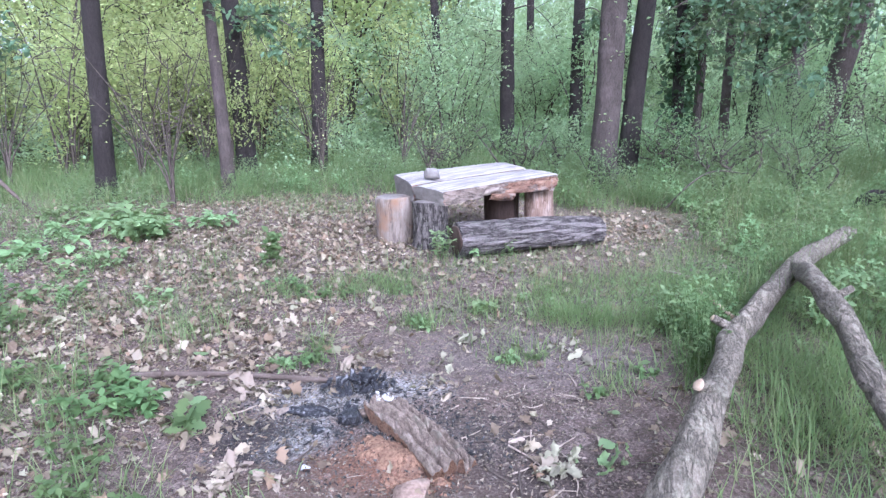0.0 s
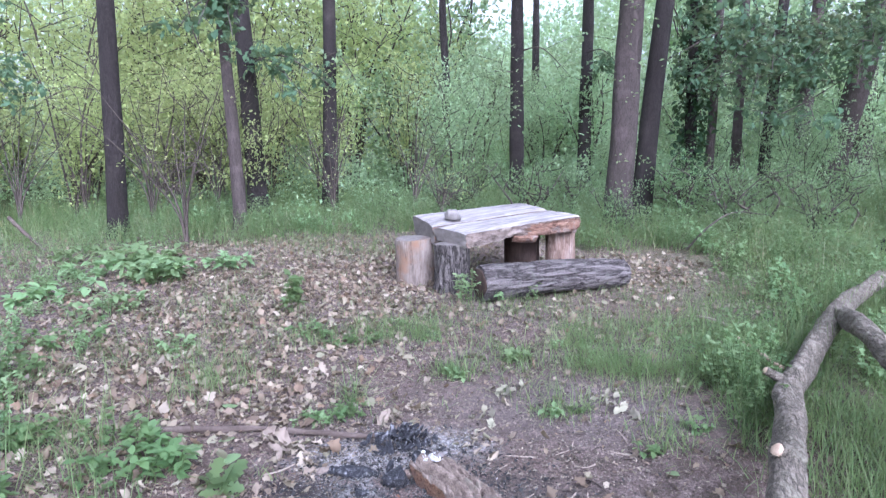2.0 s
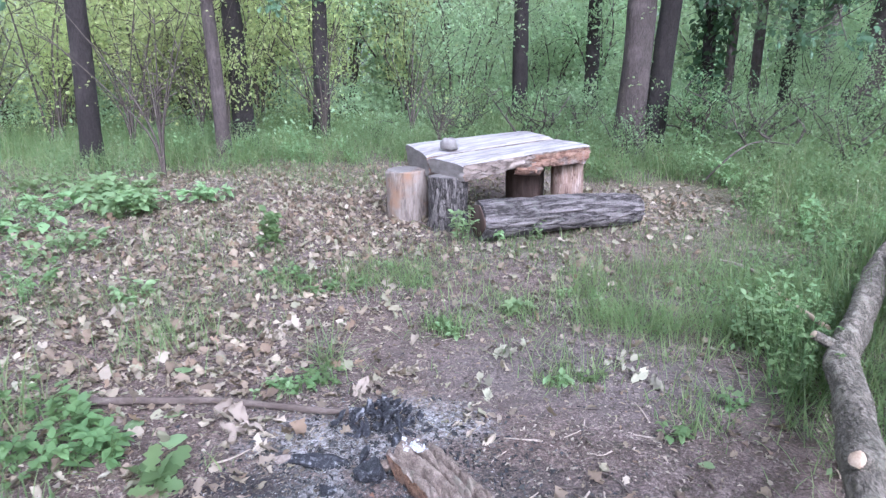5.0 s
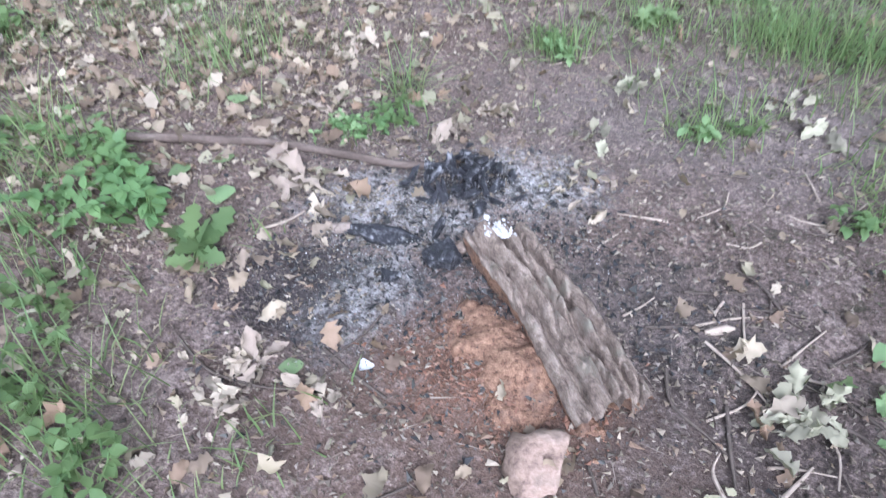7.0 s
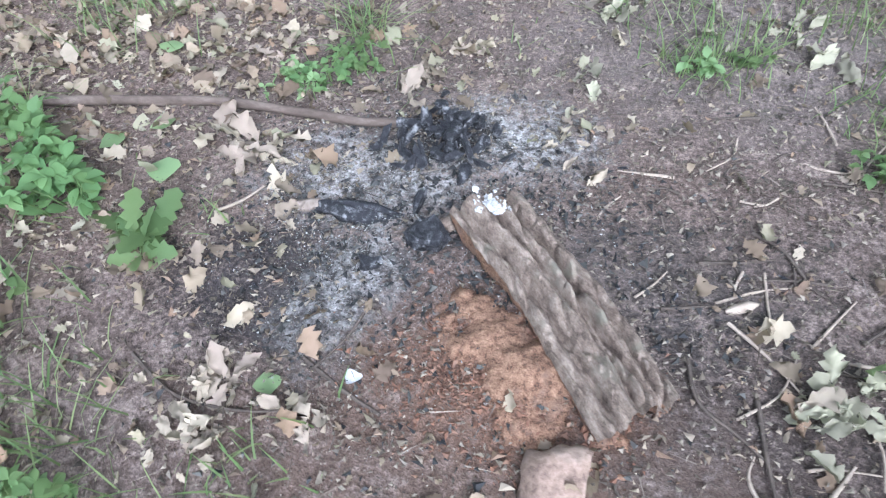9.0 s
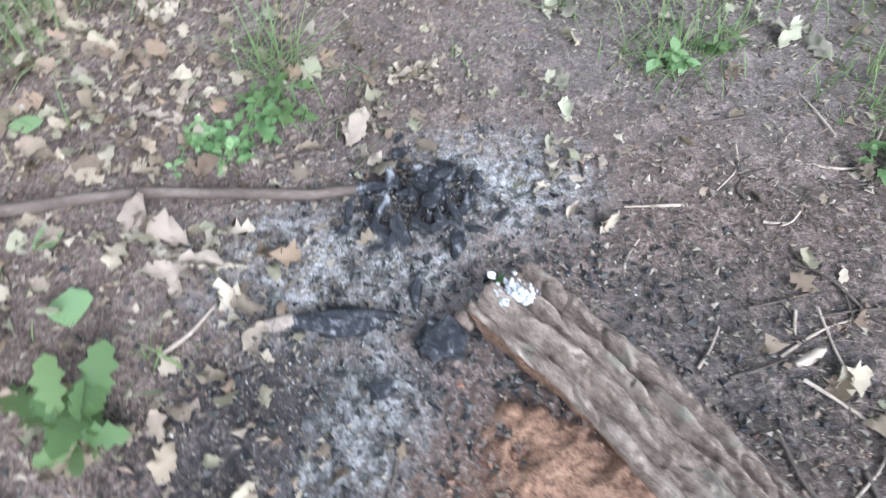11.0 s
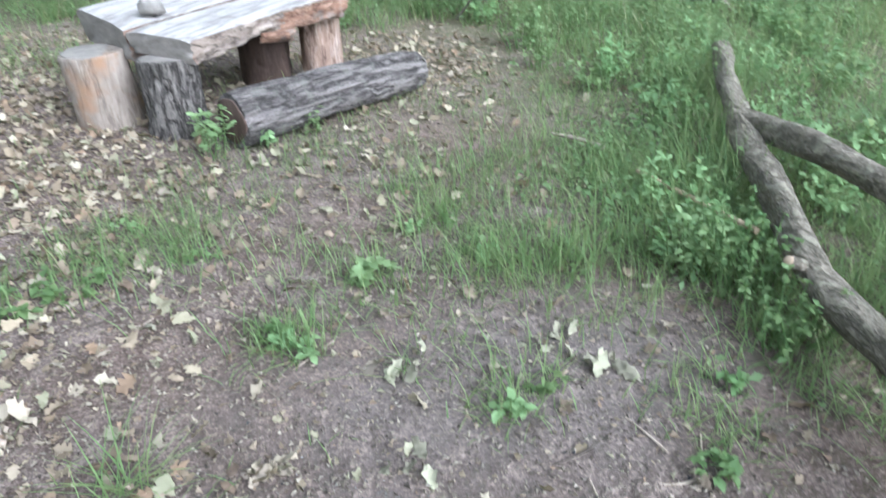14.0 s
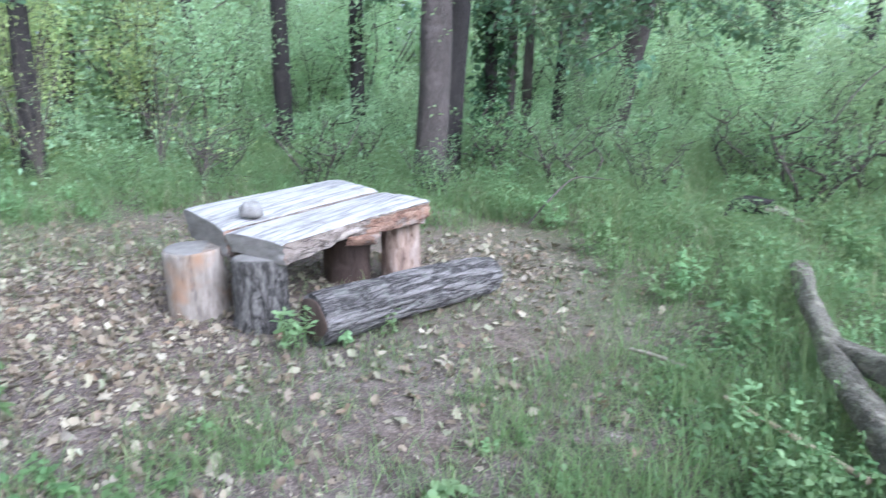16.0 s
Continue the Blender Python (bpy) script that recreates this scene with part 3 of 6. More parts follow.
def add_tree(x, y, r, height, lean=(0, 0), mat=None, seed=0, label="", crown=560, crown_base=8.0, crooked=0.0, leafmat=None, wide=2.6, segs=26, group="trees round the clearing"):
    rng = np.random.default_rng(seed)
    t = thing("tree", label or "tall dark-barked oak rising from the undergrowth", "tree", group, pose(x, y, float(ground_z(x, y)) - 0.05))
    n = 34
    s = np.linspace(0, 1, n) ** 1.3
    wob = crooked * np.stack([np.sin(s * 9 + rng.random() * 6), np.cos(s * 7 + rng.random() * 6)], -1) * s[:, None] ** 0.3
    path = np.stack([s * height * lean[0] + wob[:, 0], s * height * lean[1] + wob[:, 1], s * height], -1)
    rad = r * (1 - 0.72 * s) * (1 + 0.35 * np.exp(-s * height / 0.22))
    part("trunk", build("trunk", [tube(path, rad, segs, 0.06, seed, 0.025)], mat or BARK_DARK), t)
    top = path[-1]
    spread = np.array([wide, wide, (height - crown_base) * 0.5])
    pts, clumps = crown_points(rng, crown, np.array([top[0], top[1], (height + crown_base) / 2 + 0.6]), spread)
    order = rng.permutation(len(clumps))[:9]
    for c in clumps[order]:
        z0 = min(max(c[2] - 1.6, crown_base * 0.8), height * 0.9)
        i = int(np.argmin(np.abs(path[:, 2] - z0)))
        mid = (path[i] + c) / 2 + np.array([0, 0, 0.35])
        part("limb", build("limb", [tube(spline([path[i], mid, c], 9), np.linspace(rad[i] * 0.45, 0.015, 9), 7, 0.05, seed)], mat or BARK_DARK), t)
    tagged(part("crown", build("crown", [leaves(rng, DIAMOND, pts, 0.26, 0.7)], leafmat or MID_GREEN), t), kind="stuff")
    return t, path, rad


def leafy_branch(t, start, end, count, mat, seed, size=0.14, droop=0.3, thick=0.02, spread=0.35):
    """A side branch in the tree's own coordinates, with twigs and lobed leaves."""
    rng = np.random.default_rng(seed)
    a, b = np.array(start, float), np.array(end, float)
    line = spline([a, (a * 0.55 + b * 0.45) + [0, 0, 0.15], b - [0, 0, droop]], 14)
    br = part("branch", build("branch", [tube(line, np.linspace(thick, 0.005, 14), 7)], TWIG), t)
    chunks, pts = [], []
    for k in range(max(5, count // 28)):
        o = line[rng.integers(4, 14)]
        tip = o + rng.normal(size=3) * [spread, spread, spread * 0.6]
        tw = spline([o, (o + tip) / 2 + [0, 0, 0.04], tip], 6)
        chunks.append(tube(tw, np.linspace(0.006, 0.002, 6), 4, caps=False))
        m = count // max(5, count // 28)
        pts.append(tw[rng.integers(2, 6, m)] + rng.normal(size=(m, 3)) * 0.07)
    tagged(part("twig", build("twig", chunks, TWIG), br), kind="stuff")
    tagged(part("leaves", build("leaves", [leaves(rng, OAK_LIGHT, np.concatenate(pts), size, 0.55)], mat), br), kind="stuff")


oak_a, *_ = add_tree(-6.7, 9.2, 0.15, 12, (0.034, 0), seed=1, label="straight dark-barked oak trunk standing in grass")
oak_b, *_ = add_tree(-5.26, 10.35, 0.108, 11, (-0.036, 0), BARK_PALE, 2, "slim grey-barked tree leaning beside a darker one", crown=500)
oak_b2, *_ = add_tree(-5.79, 11.9, 0.185, 13, (-0.038, 0), None, 3)
oak_c, *_ = add_tree(-5.0, 13.4, 0.157, 13, (0.034, 0), seed=4, label="straight dark trunk with leafy sprouts at its foot")
oak_d, *_ = add_tree(-1.56, 16.6, 0.18, 14, seed=5)
oak_e, *_ = add_tree(0.775, 11.1, 0.212, 13, (0.036, 0.0), BARK_PALE, 6, "thick grey-brown trunk with pale bark behind the table")
oak_f, *_ = add_tree(1.16, 12.2, 0.168, 13, (0.073, 0.0), None, 7, "dark leaning trunk close behind a paler one", crooked=0.05)
ivy_tree, *_ = add_tree(2.04, 13.4, 0.11, 12, (-0.01, 0), seed=8, label="trunk wrapped in dark green ivy")
pale_tree, *_ = add_tree(2.37, 13.6, 0.082, 12, (0.02, 0), BARK_PALE, 9, "slender pale trunk half hidden by leaves", 400)
ghost_tree, *_ = add_tree(3.08, 15.2, 0.1, 12, (0.01, 0), BARK_PALE, 17, "slender pale trunk half hidden by leaves", 400)
tree_g, *_ = add_tree(-0.07, 18.5, 0.18, 13, (0.01, 0), seed=10)
tree_far, *_ = add_tree(-3.25, 16.5, 0.115, 11, seed=11, crooked=0.12, label="thin crooked dark trunk in the undergrowth", crown=400)
oak_h, *_ = add_tree(3.47, 14.6, 0.118, 12, (0.051, 0), None, 12)
oak_i, *_ = add_tree(4.71, 15.2, 0.235, 14, (0.2, 0.0), BARK_PALE, 13, "thick brown trunk leaning to one side")
tree_j, *_ = add_tree(4.75, 17.4, 0.165, 13, (0.05, 0), seed=14, mat=BARK_PALE)
tree_k, *_ = add_tree(6.7, 19.5, 0.25, 14, seed=15, mat=BARK_PALE)
oak_l, *_ = add_tree(-9.5, 9.2, 0.17, 12, (-0.03, 0), seed=16, label="stout dark trunk at the edge of the clearing")

for k, (dx, dy, dz) in enumerate([(0.7, -0.85, 3.25), (0.2, -1.1, 3.45), (-0.5, -0.85, 3.4)]):
    leafy_branch(oak_b, (-0.12, 0, 3.5), (dx * 0.8, dy, dz), 150, OAK_GREEN, 30 + k, 0.14)
for k, (dx, dy, dz) in enumerate([(1.6, -1.1, 2.45), (1.1, -1.0, 2.6), (1.9, -0.8, 2.7)]):
    leafy_branch(oak_b2, (0, -0.1, 2.9), (dx, dy, dz), 120, OAK_GREEN, 40 + k, 0.12, 0.3, 0.02, 0.3)
for k, (dx, dy, dz) in enumerate([(1.4, -0.4, 2.6), (-0.9, -0.5, 3.3)]):
    leafy_branch(oak_e, (0.1, 0, 3.9), (dx, dy, dz + 0.9), 130, OAK_GREEN, 50 + k, 0.15)
for k, (dx, dy, dz) in enumerate([(-1.75, -2.5, 2.5), (-0.75, -2.6, 2.2), (0.25, -2.6, 1.9), (-0.4, -2.4, 2.75), (-0.9, -2.4, 3.2), (0.5, -2.3, 2.6), (-1.9, -2.0, 3.1), (-1.2, -2.7, 2.7)]):
    leafy_branch(oak_h, (0.05, -0.1, 3.3), (dx, dy, dz), 430, OAK_GREEN, 60 + k, 0.115, spread=0.5, thick=0.03)
for k, (dx, dy, dz) in enumerate([(-0.5, -3.2, 2.5), (0.6, -3.4, 2.5), (1.6, -3.2, 2.6), (-0.2, -2.8, 3.2), (2.6, -2.4, 2.9), (0.7, -2.8, 3.2), (-1.2, -3.0, 2.9)]):
    leafy_branch(oak_i, (0.5, -0.2, 3.4), (dx, dy, dz), 430, OAK_GREEN, 70 + k, 0.115, spread=0.5, thick=0.035)
for k, (dx, dy, dz) in enumerate([(1.0, -1.2, 3.2), (0.6, 0.6, 3.4), (1.6, -0.6, 2.6)]):
    leafy_branch(oak_l, (0, 0, 3.3), (dx, dy, dz), 150, OAK_GREEN, 80 + k, 0.13)
leafy_branch(oak_d, (0.1, 0, 3.0), (-1.6, -1.2, 2.6), 120, MID_GREEN, 90, 0.13)
leafy_branch(oak_d, (0.1, 0, 3.5), (1.3, -1.0, 3.1), 120, MID_GREEN, 91, 0.13)
leafy_branch(tree_g, (0, 0, 3.6), (1.0, -1.4, 3.2), 150, OAK_GREEN, 92, 0.15)
leafy_branch(oak_c, (0, 0, 3.1), (0.9, -0.6, 2.9), 60, MID_GREEN, 93, 0.12)

# ivy round its trunk, and short leafy sprouts on other trunks
rng = np.random.default_rng(5)
k = 1700
th, zz = rng.random(k) * 6.283, 0.2 + 4.6 * rng.random(k) ** 1.2
rr = 0.11 + 0.17 * rng.random(k) ** 2 + 0.1 * fbm(th * 1.5, zz * 2, 4)
tagged(part("ivy", build("ivy", [leaves(rng, BROAD, np.stack([rr * np.cos(th), rr * np.sin(th), zz], -1), 0.11, 0.6)], IVY_GREEN), ivy_tree, "dense dark green ivy"), kind="stuff")
for t, zlo, zhi, rad, count in ((oak_e, 0.8, 3.6, 0.26, 130), (oak_f, 0.6, 3.4, 0.22, 90), (oak_c, 0.2, 1.9, 0.19, 72), (oak_d, 0.3, 2.6, 0.22, 60), (tree_far, 0.4, 3.0, 0.16, 48), (tree_g, 0.4, 3.0, 0.2, 42)):
    th, zz = rng.random(count // 6) * 6.283, zlo + (zhi - zlo) * rng.random(count // 6)
    p = np.repeat(np.stack([rad * np.cos(th), rad * np.sin(th), zz], -1), 6, 0) + rng.normal(size=(count // 6 * 6, 3)) * 0.06
    tagged(part("sprout", build("sprout", [leaves(rng, DIAMOND, p, 0.075, 0.6)], LIGHT_WEED), t, "short pale leafy sprouts"), kind="stuff")


# ---- undergrowth ----
def add_shrub(seed, height, spread, count, leafmat, size, label, bare=0.25, stems=6):
    rng = np.random.default_rng(seed)
    t = thing("shrub", label, "shrub", "undergrowth shrubs")
    wood, pts = [], []
    for s in range(stems):
        ang, out = rng.random() * 6.283, spread * (0.35 + 0.65 * rng.random())
        h = height * (0.65 + 0.35 * rng.random())
        tip = np.array([np.cos(ang) * out, np.sin(ang) * out, h])
        line = spline([[0.1 * np.cos(ang), 0.1 * np.sin(ang), -0.05], tip * [0.3, 0.3, 0.4] + rng.normal(size=3) * 0.1, tip * [0.7, 0.7, 0.75] + rng.normal(size=3) * 0.1, tip], 12)
        part("stem", build("stem", [tube(line, np.linspace(0.022, 0.005, 12), 5, caps=False)], TWIG), t)
        for k in range(9):
            o = line[rng.integers(int(12 * bare), 12)]
            e = o + rng.normal(size=3) * [0.45, 0.45, 0.25] * spread * 0.5 + [0, 0, 0.15]
            tw = spline([o, (o + e) / 2 + rng.normal(size=3) * 0.05, e], 4)
            wood.append(tube(tw, np.linspace(0.009, 0.003, 4), 3, caps=False))
            m = count // (stems * 9)
            pts.append(tw[rng.integers(1, 4, m)] + rng.normal(size=(m, 3)) * 0.14 * spread)
    pts = np.concatenate(pts)
    pts[:, 2] = np.maximum(pts[:, 2], 0.05)
    tagged(part("twig", build("twig", wood, TWIG), t), kind="stuff")
    tagged(part("foliage", build("foliage", [leaves(rng, DIAMOND, pts, size, 0.6)], leafmat), t), kind="stuff")
    return t


kinds = {"yellow": [add_shrub(101, 3.1, 1.1, 3600, YELLOW_GREEN, 0.068, "airy yellow-green shrub with thin dark stems", 0.2, 9),
                    add_shrub(102, 2.5, 1.0, 3200, YELLOW_GREEN, 0.066, "airy yellow-green shrub with thin dark stems", 0.3, 8)],
         "green": [add_shrub(103, 2.6, 1.15, 4600, MID_GREEN, 0.07, "dense mid-green shrub of the forest understorey", 0.1),
                   add_shrub(104, 1.9, 1.0, 4300, MID_GREEN, 0.068, "dense mid-green shrub of the forest understorey", 0.05),
                   add_shrub(105, 3.3, 1.3, 4600, MID_GREEN, 0.074, "tall pale green shrub with arching stems", 0.15)],
         "low": [add_shrub(106, 0.95, 0.7, 2400, LOW_GREEN, 0.04, "low leafy green shrub among tall grass", 0.05, 7),
                 add_shrub(107, 0.75, 0.6, 2200, LOW_GREEN, 0.037, "low pale green shrub among tall grass", 0.05, 7)]}
rng = np.random.default_rng(77)
placed = {id(o): False for row in kinds.values() for o in row}


def plant_shrub(kind, x, y, scale):
    ob = kinds[kind][rng.integers(len(kinds[kind]))]
    m = pose(x, y, float(ground_z(x, y)), 0, 0, rng.random() * 360) @ Matrix.Diagonal((scale, scale, scale * (0.85 + 0.3 * rng.random()), 1))
    if placed[id(ob)]:
        copy_thing(ob, m)
    else:
        ob.matrix_basis, placed[id(ob)] = m, True


for row in range(5):
    for x in np.arange(-17, 13.5, 1.75 + 0.25 * row):
        y = 14.2 + row * 2.6 + rng.normal() * 0.7 + (x < -6) * (-1.2) + (x > 3) * 1.0
        x = x + rng.normal() * 0.5
        left = x < -3.2 - 0.18 * (y - 12)
        if row < 2 and -2.5 < x < 0.6:
            continue
        plant_shrub("yellow" if left and rng.random() < 0.85 else "green", x, y, (0.5 if row < 2 and 2.6 < x < 6 else 0.85) + 0.35 * rng.random() + (0.0, 0.1, 0.5, 1.0, 1.4)[row] * (1.3 if x < -4.5 or x > 3 else 0.7))
for x, y in [(-9.5, 11.5), (-8.0, 12.2), (-10.8, 10.4), (-12.0, 8.8), (-7.0, 13.0), (-11.8, 6.5), (-12.5, 4.4), (-11, 2.0)]:
    plant_shrub("yellow", x, y, 0.9 + 0.3 * rng.random())
for x, y in [(-13, 15.5), (-15.5, 13), (-12, 18.5), (-17, 17), (-10, 19.5), (-19, 14), (-14.5, 19.5), (-9, 17)]:
    plant_shrub("yellow", x, y, 1.9 + 0.4 * rng.random())
for x, y in [(7.5, 11.8), (6.2, 12.6), (8.6, 10.0), (9.6, 8.2), (7.9, 8.9), (9.2, 6.2), (8.4, 4.2), (9.6, 2.2), (8.6, 0.0), (7.0, -3), (4, -5.0), (0.5, -6), (-3, -5.5), (-6.5, -4), (-9, -1.5)]:
    plant_shrub("green", x, y, 0.85 + 0.3 * rng.random())
for x, y in [(3.0, 11.2), (4.1, 11.8), (5.2, 11.0), (6.0, 10.2), (4.9, 9.6), (6.6, 8.6), (2.2, 11.9), (3.6, 10.3), (5.9, 7.4), (6.9, 6.4), (0.4, 11.4), (1.3, 10.5), (-0.7, 12.2), (-2.2, 12.6), (-3.4, 12.4), (2.9, 12.6), (7.2, 9.8), (5.6, 12.2), (-0.2, 13.2), (-1.6, 13.6), (1.9, 12.9)]:
    plant_shrub("low", x + rng.normal() * 0.3, y + rng.normal() * 0.3, 0.5 + 0.75 * rng.random())

# more of the wood round about, and behind
for k in range(34):
    ang = rng.random() * 6.283
    d = 15 + 19 * rng.random()
    x, y = d * np.sin(ang), 5 + d * np.cos(ang)
    if abs(x + 1) < 9 and 9 < y < 21:
        y += 14
    src = (oak_d, oak_c, tree_g, oak_f)[k % 4]
    c = copy_thing(src, pose(x, y, float(ground_z(x, y)) - 0.05, 0, 0, rng.random() * 360))
    c["label"] = "dark tree trunk deeper in the wood"
    c["group"] = "trees deeper in the wood"

# trees added out of view, so that their crowns shade the right-hand grass
for x, y in [(5.8, 1.2), (7.4, 4.2), (4.6, -1.8), (8.6, 7.0)]:
    c = copy_thing(oak_f, pose(x, y, float(ground_z(x, y)) - 0.05, 0, 0, 50 * x))
    c["label"] = "unseen dark tree added to shade the clearing's right side"

# far woods: leaf masses beyond the shrubs, thinner towards the sky
k = 3500
ang, d = rng.random(k) * 6.283, 25 + 30 * rng.random(k)
ang[: k * 11 // 20] = rng.uniform(-1.15, 0.85, k * 11 // 20)
opening = np.clip(1.4 - np.abs((ang + 0.17 + np.pi) % (2 * np.pi) - np.pi) / 0.2, 0, 1)
leftward = np.clip(((-ang + np.pi) % (2 * np.pi) - np.pi - 0.3) * 4, 0, 1) * (((-ang + np.pi) % (2 * np.pi) - np.pi) < 1.5)
top = (2.6 + 0.30 * d) * (1.25 - 0.7 * opening) * (1 + 0.4 * leftward) * (0.7 + 0.6 * fbm(ang * 9, d * 0.12, 21))
c = np.stack([d * np.sin(ang), 5 + d * np.cos(ang), top * rng.random(k) ** 0.8], -1)
p = np.repeat(c, 80, 0) + rng.normal(size=(k * 80, 3)) * [1.1, 1.1, 0.75]
p[:, 2] = np.maximum(p[:, 2], 0.1)
# no haze in the air; the pale leaf colour stands in for it
tagged(new("far_woods", build("far_woods", [leaves(rng, DIAMOND, p, 0.29, 0.7)], HAZE_GREEN)), "leaf masses of the wood beyond, coloured pale for haze", "woods", kind="stuff")


# ---- grass ----
def grass_cover(x, y):
    """How thick the tall grass stands, 0 to 1."""
    n = fbm(x * 0.9, y * 0.9, 9)
    edge_right = np.interp(y, [-4, -1, 2.6, 3.4, 4.0, 4.8, 5.4, 6.8, 7.6, 8.6, 9.4, 10.5], [0.5, 1.4, 1.55, 1.55, 1.55, 1.05, 1.05, 1.5, 1.8, 1.5, 0.6, -3])
    right = np.clip((x - edge_right) * 0.75 + 0.2 + (n - 0.47) * 2.6, 0, 1)
    back = np.clip((y - np.interp(x, [-9, -6, -4, -2.6, -1.6, 0.5], [6.9, 7.9, 9.2, 9.6, 9.8, 9.3])) * 1.3 + (n - 0.47) * 2.2, 0, 1)
    left = 0.5 * np.clip((y - 3.5) / 2.5, 0.25, 1.3) * np.clip((-x - np.interp(y, [0, 3, 5, 7, 9], [2.5, 2.9, 3.5, 4.2, 4.4])) * 0.8 + (n - 0.47) * 2.4, 0, 1)
    return np.maximum(np.maximum(right, back), left)


def grass_height(x, y):
    tall = 0.16 + 0.25 * np.clip((y - 6) / 4, 0, 1) + 0.1 * np.clip((x - 1.8), 0, 1)
    return tall * (0.65 + 0.7 * fbm(x * 1.3, y * 1.3, 12))


def blades(rng, x, y, h, width, lean=0.5):
    n = len(x)
    chunks = []
    kind = rng.integers(0, 3, n)
    yaw, pitch = rng.random(n) * 6.283, np.clip(np.pi / 2 - np.abs(rng.normal(0, lean, n)), 0.25, 1.6)
    z = ground_z(x, y) - 0.01
    for q in range(3):
        i = kind == q
        rot = turns(yaw[i], pitch[i], 0 * yaw[i])
        chunks.append(scatter(BLADES[q], np.stack([x[i], y[i], z[i]], -1), rot, np.stack([width[i], h[i], h[i]], -1)))
    return chunks


rng = np.random.default_rng(42)
k = 300000
x, y = rng.uniform(-11, 9, k), rng.uniform(-4.5, 17, k)
tussock = np.clip((fbm(x * 2.6, y * 2.6, 15) - 0.36) * 4.5, 0.12, 1)
keep = rng.random(k) < grass_cover(x, y) ** 1.25 * tussock * np.where(y < 0.8, 0.5, 1.0) * np.where(y > 11, 0.75, 1.0)
x, y = x[keep], y[keep]
h = grass_height(x, y) * (0.5 + 0.8 * rng.random(len(x))) * (0.35 + 0.65 * grass_cover(x, y))
w = 0.0036 + 0.0035 * rng.random(len(x)) + 0.0006 * np.clip(y - 4, 0, 12)
dry = rng.random(len(x)) < 0.13
tagged(new("tall_grass", build("tall_grass", blades(rng, x[~dry], y[~dry], h[~dry], w[~dry], 0.7), GRASS)), "soft tall green grass round the clearing", "grass", kind="stuff")
tagged(new("dry_grass", build("dry_grass", blades(rng, x[dry], y[dry], h[dry] * 0.9, w[dry] * 0.8, 0.6), DRY_GRASS)), "scattered dry straw-coloured grass stems", "grass", kind="stuff")

TUFTS = []


def tuft(x, y, count, height, spread, lean=0.55):
    count = int(count * (0.9 if x < -0.5 and y < 3.2 else 1.7))
    r = np.random.default_rng(int(abs(x * 131 + y * 977)) + count)
    px, py = x + r.normal(size=count) * spread, y + r.normal(size=count) * spread
    ch = blades(r, px, py, height * (0.5 + 0.6 * r.random(count)), 0.0034 + 0.003 * r.random(count), lean)
    TUFTS.extend(ch)


for x, y, n, h, s in [(-0.69, 3.78, 30, 0.27, 0.04), (-1.62, 3.8, 110, 0.26, 0.16), (-0.7, 5.15, 130, 0.2, 0.22), (-1.78, 2.95, 60, 0.42, 0.14), (-1.4, 2.6, 40, 0.3, 0.13),
                      (0.47, 3.93, 50, 0.12, 0.09), (0.95, 3.75, 40, 0.1, 0.08), (0.6, 4.65, 110, 0.22, 0.16), (0.1, 4.8, 70, 0.15, 0.12), (1.0, 4.7, 150, 0.28, 0.2), (1.45, 5.3, 190, 0.3, 0.24), (0.55, 5.5, 120, 0.22, 0.22),
                      (-0.15, 4.95, 60, 0.14, 0.13), (-1.5, 5.0, 80, 0.14, 0.18), (-2.6, 5.5, 100, 0.2, 0.25), (1.75, 3.2, 130, 0.3, 0.14), (1.9, 3.7, 130, 0.32, 0.14), (1.75, 2.6, 120, 0.3, 0.14), (-0.75, 2.9, 20, 0.1, 0.05), (-0.3, 2.2, 30, 0.1, 0.1), (-0.75, 2.2, 60, 0.16, 0.12), (-0.9, 2.15, 70, 0.22, 0.12), (-0.62, 2.0, 60, 0.18, 0.1), (-1.78, 2.95, 40, 0.4, 0.1), (-1.62, 2.6, 30, 0.24, 0.12), (-1.1, 2.35, 40, 0.2, 0.14), (-1.5, 4.9, 90, 0.16, 0.18), (-0.93, 5.24, 110, 0.2, 0.16), (-3.1, 6.3, 90, 0.16, 0.3), (-2.6, 8.6, 160, 0.24, 0.4), (-1.9, 8.9, 140, 0.24, 0.35), (-3.6, 9.2, 150, 0.28, 0.4), (1.2, 5.9, 160, 0.24, 0.25), (0.65, 4.84, 120, 0.2, 0.2), (1.75, 6.6, 160, 0.28, 0.28), (1.85, 4.95, 110, 0.42, 0.12), (2.1, 5.45, 130, 0.45, 0.14), (2.4, 6.0, 160, 0.5, 0.18), (2.75, 6.6, 180, 0.5, 0.2), (1.5, 4.75, 90, 0.3, 0.14), (0.9, 4.3, 60, 0.16, 0.14), (1.25, 4.5, 80, 0.22, 0.15)]:
    tuft(x, y, n, h, s)
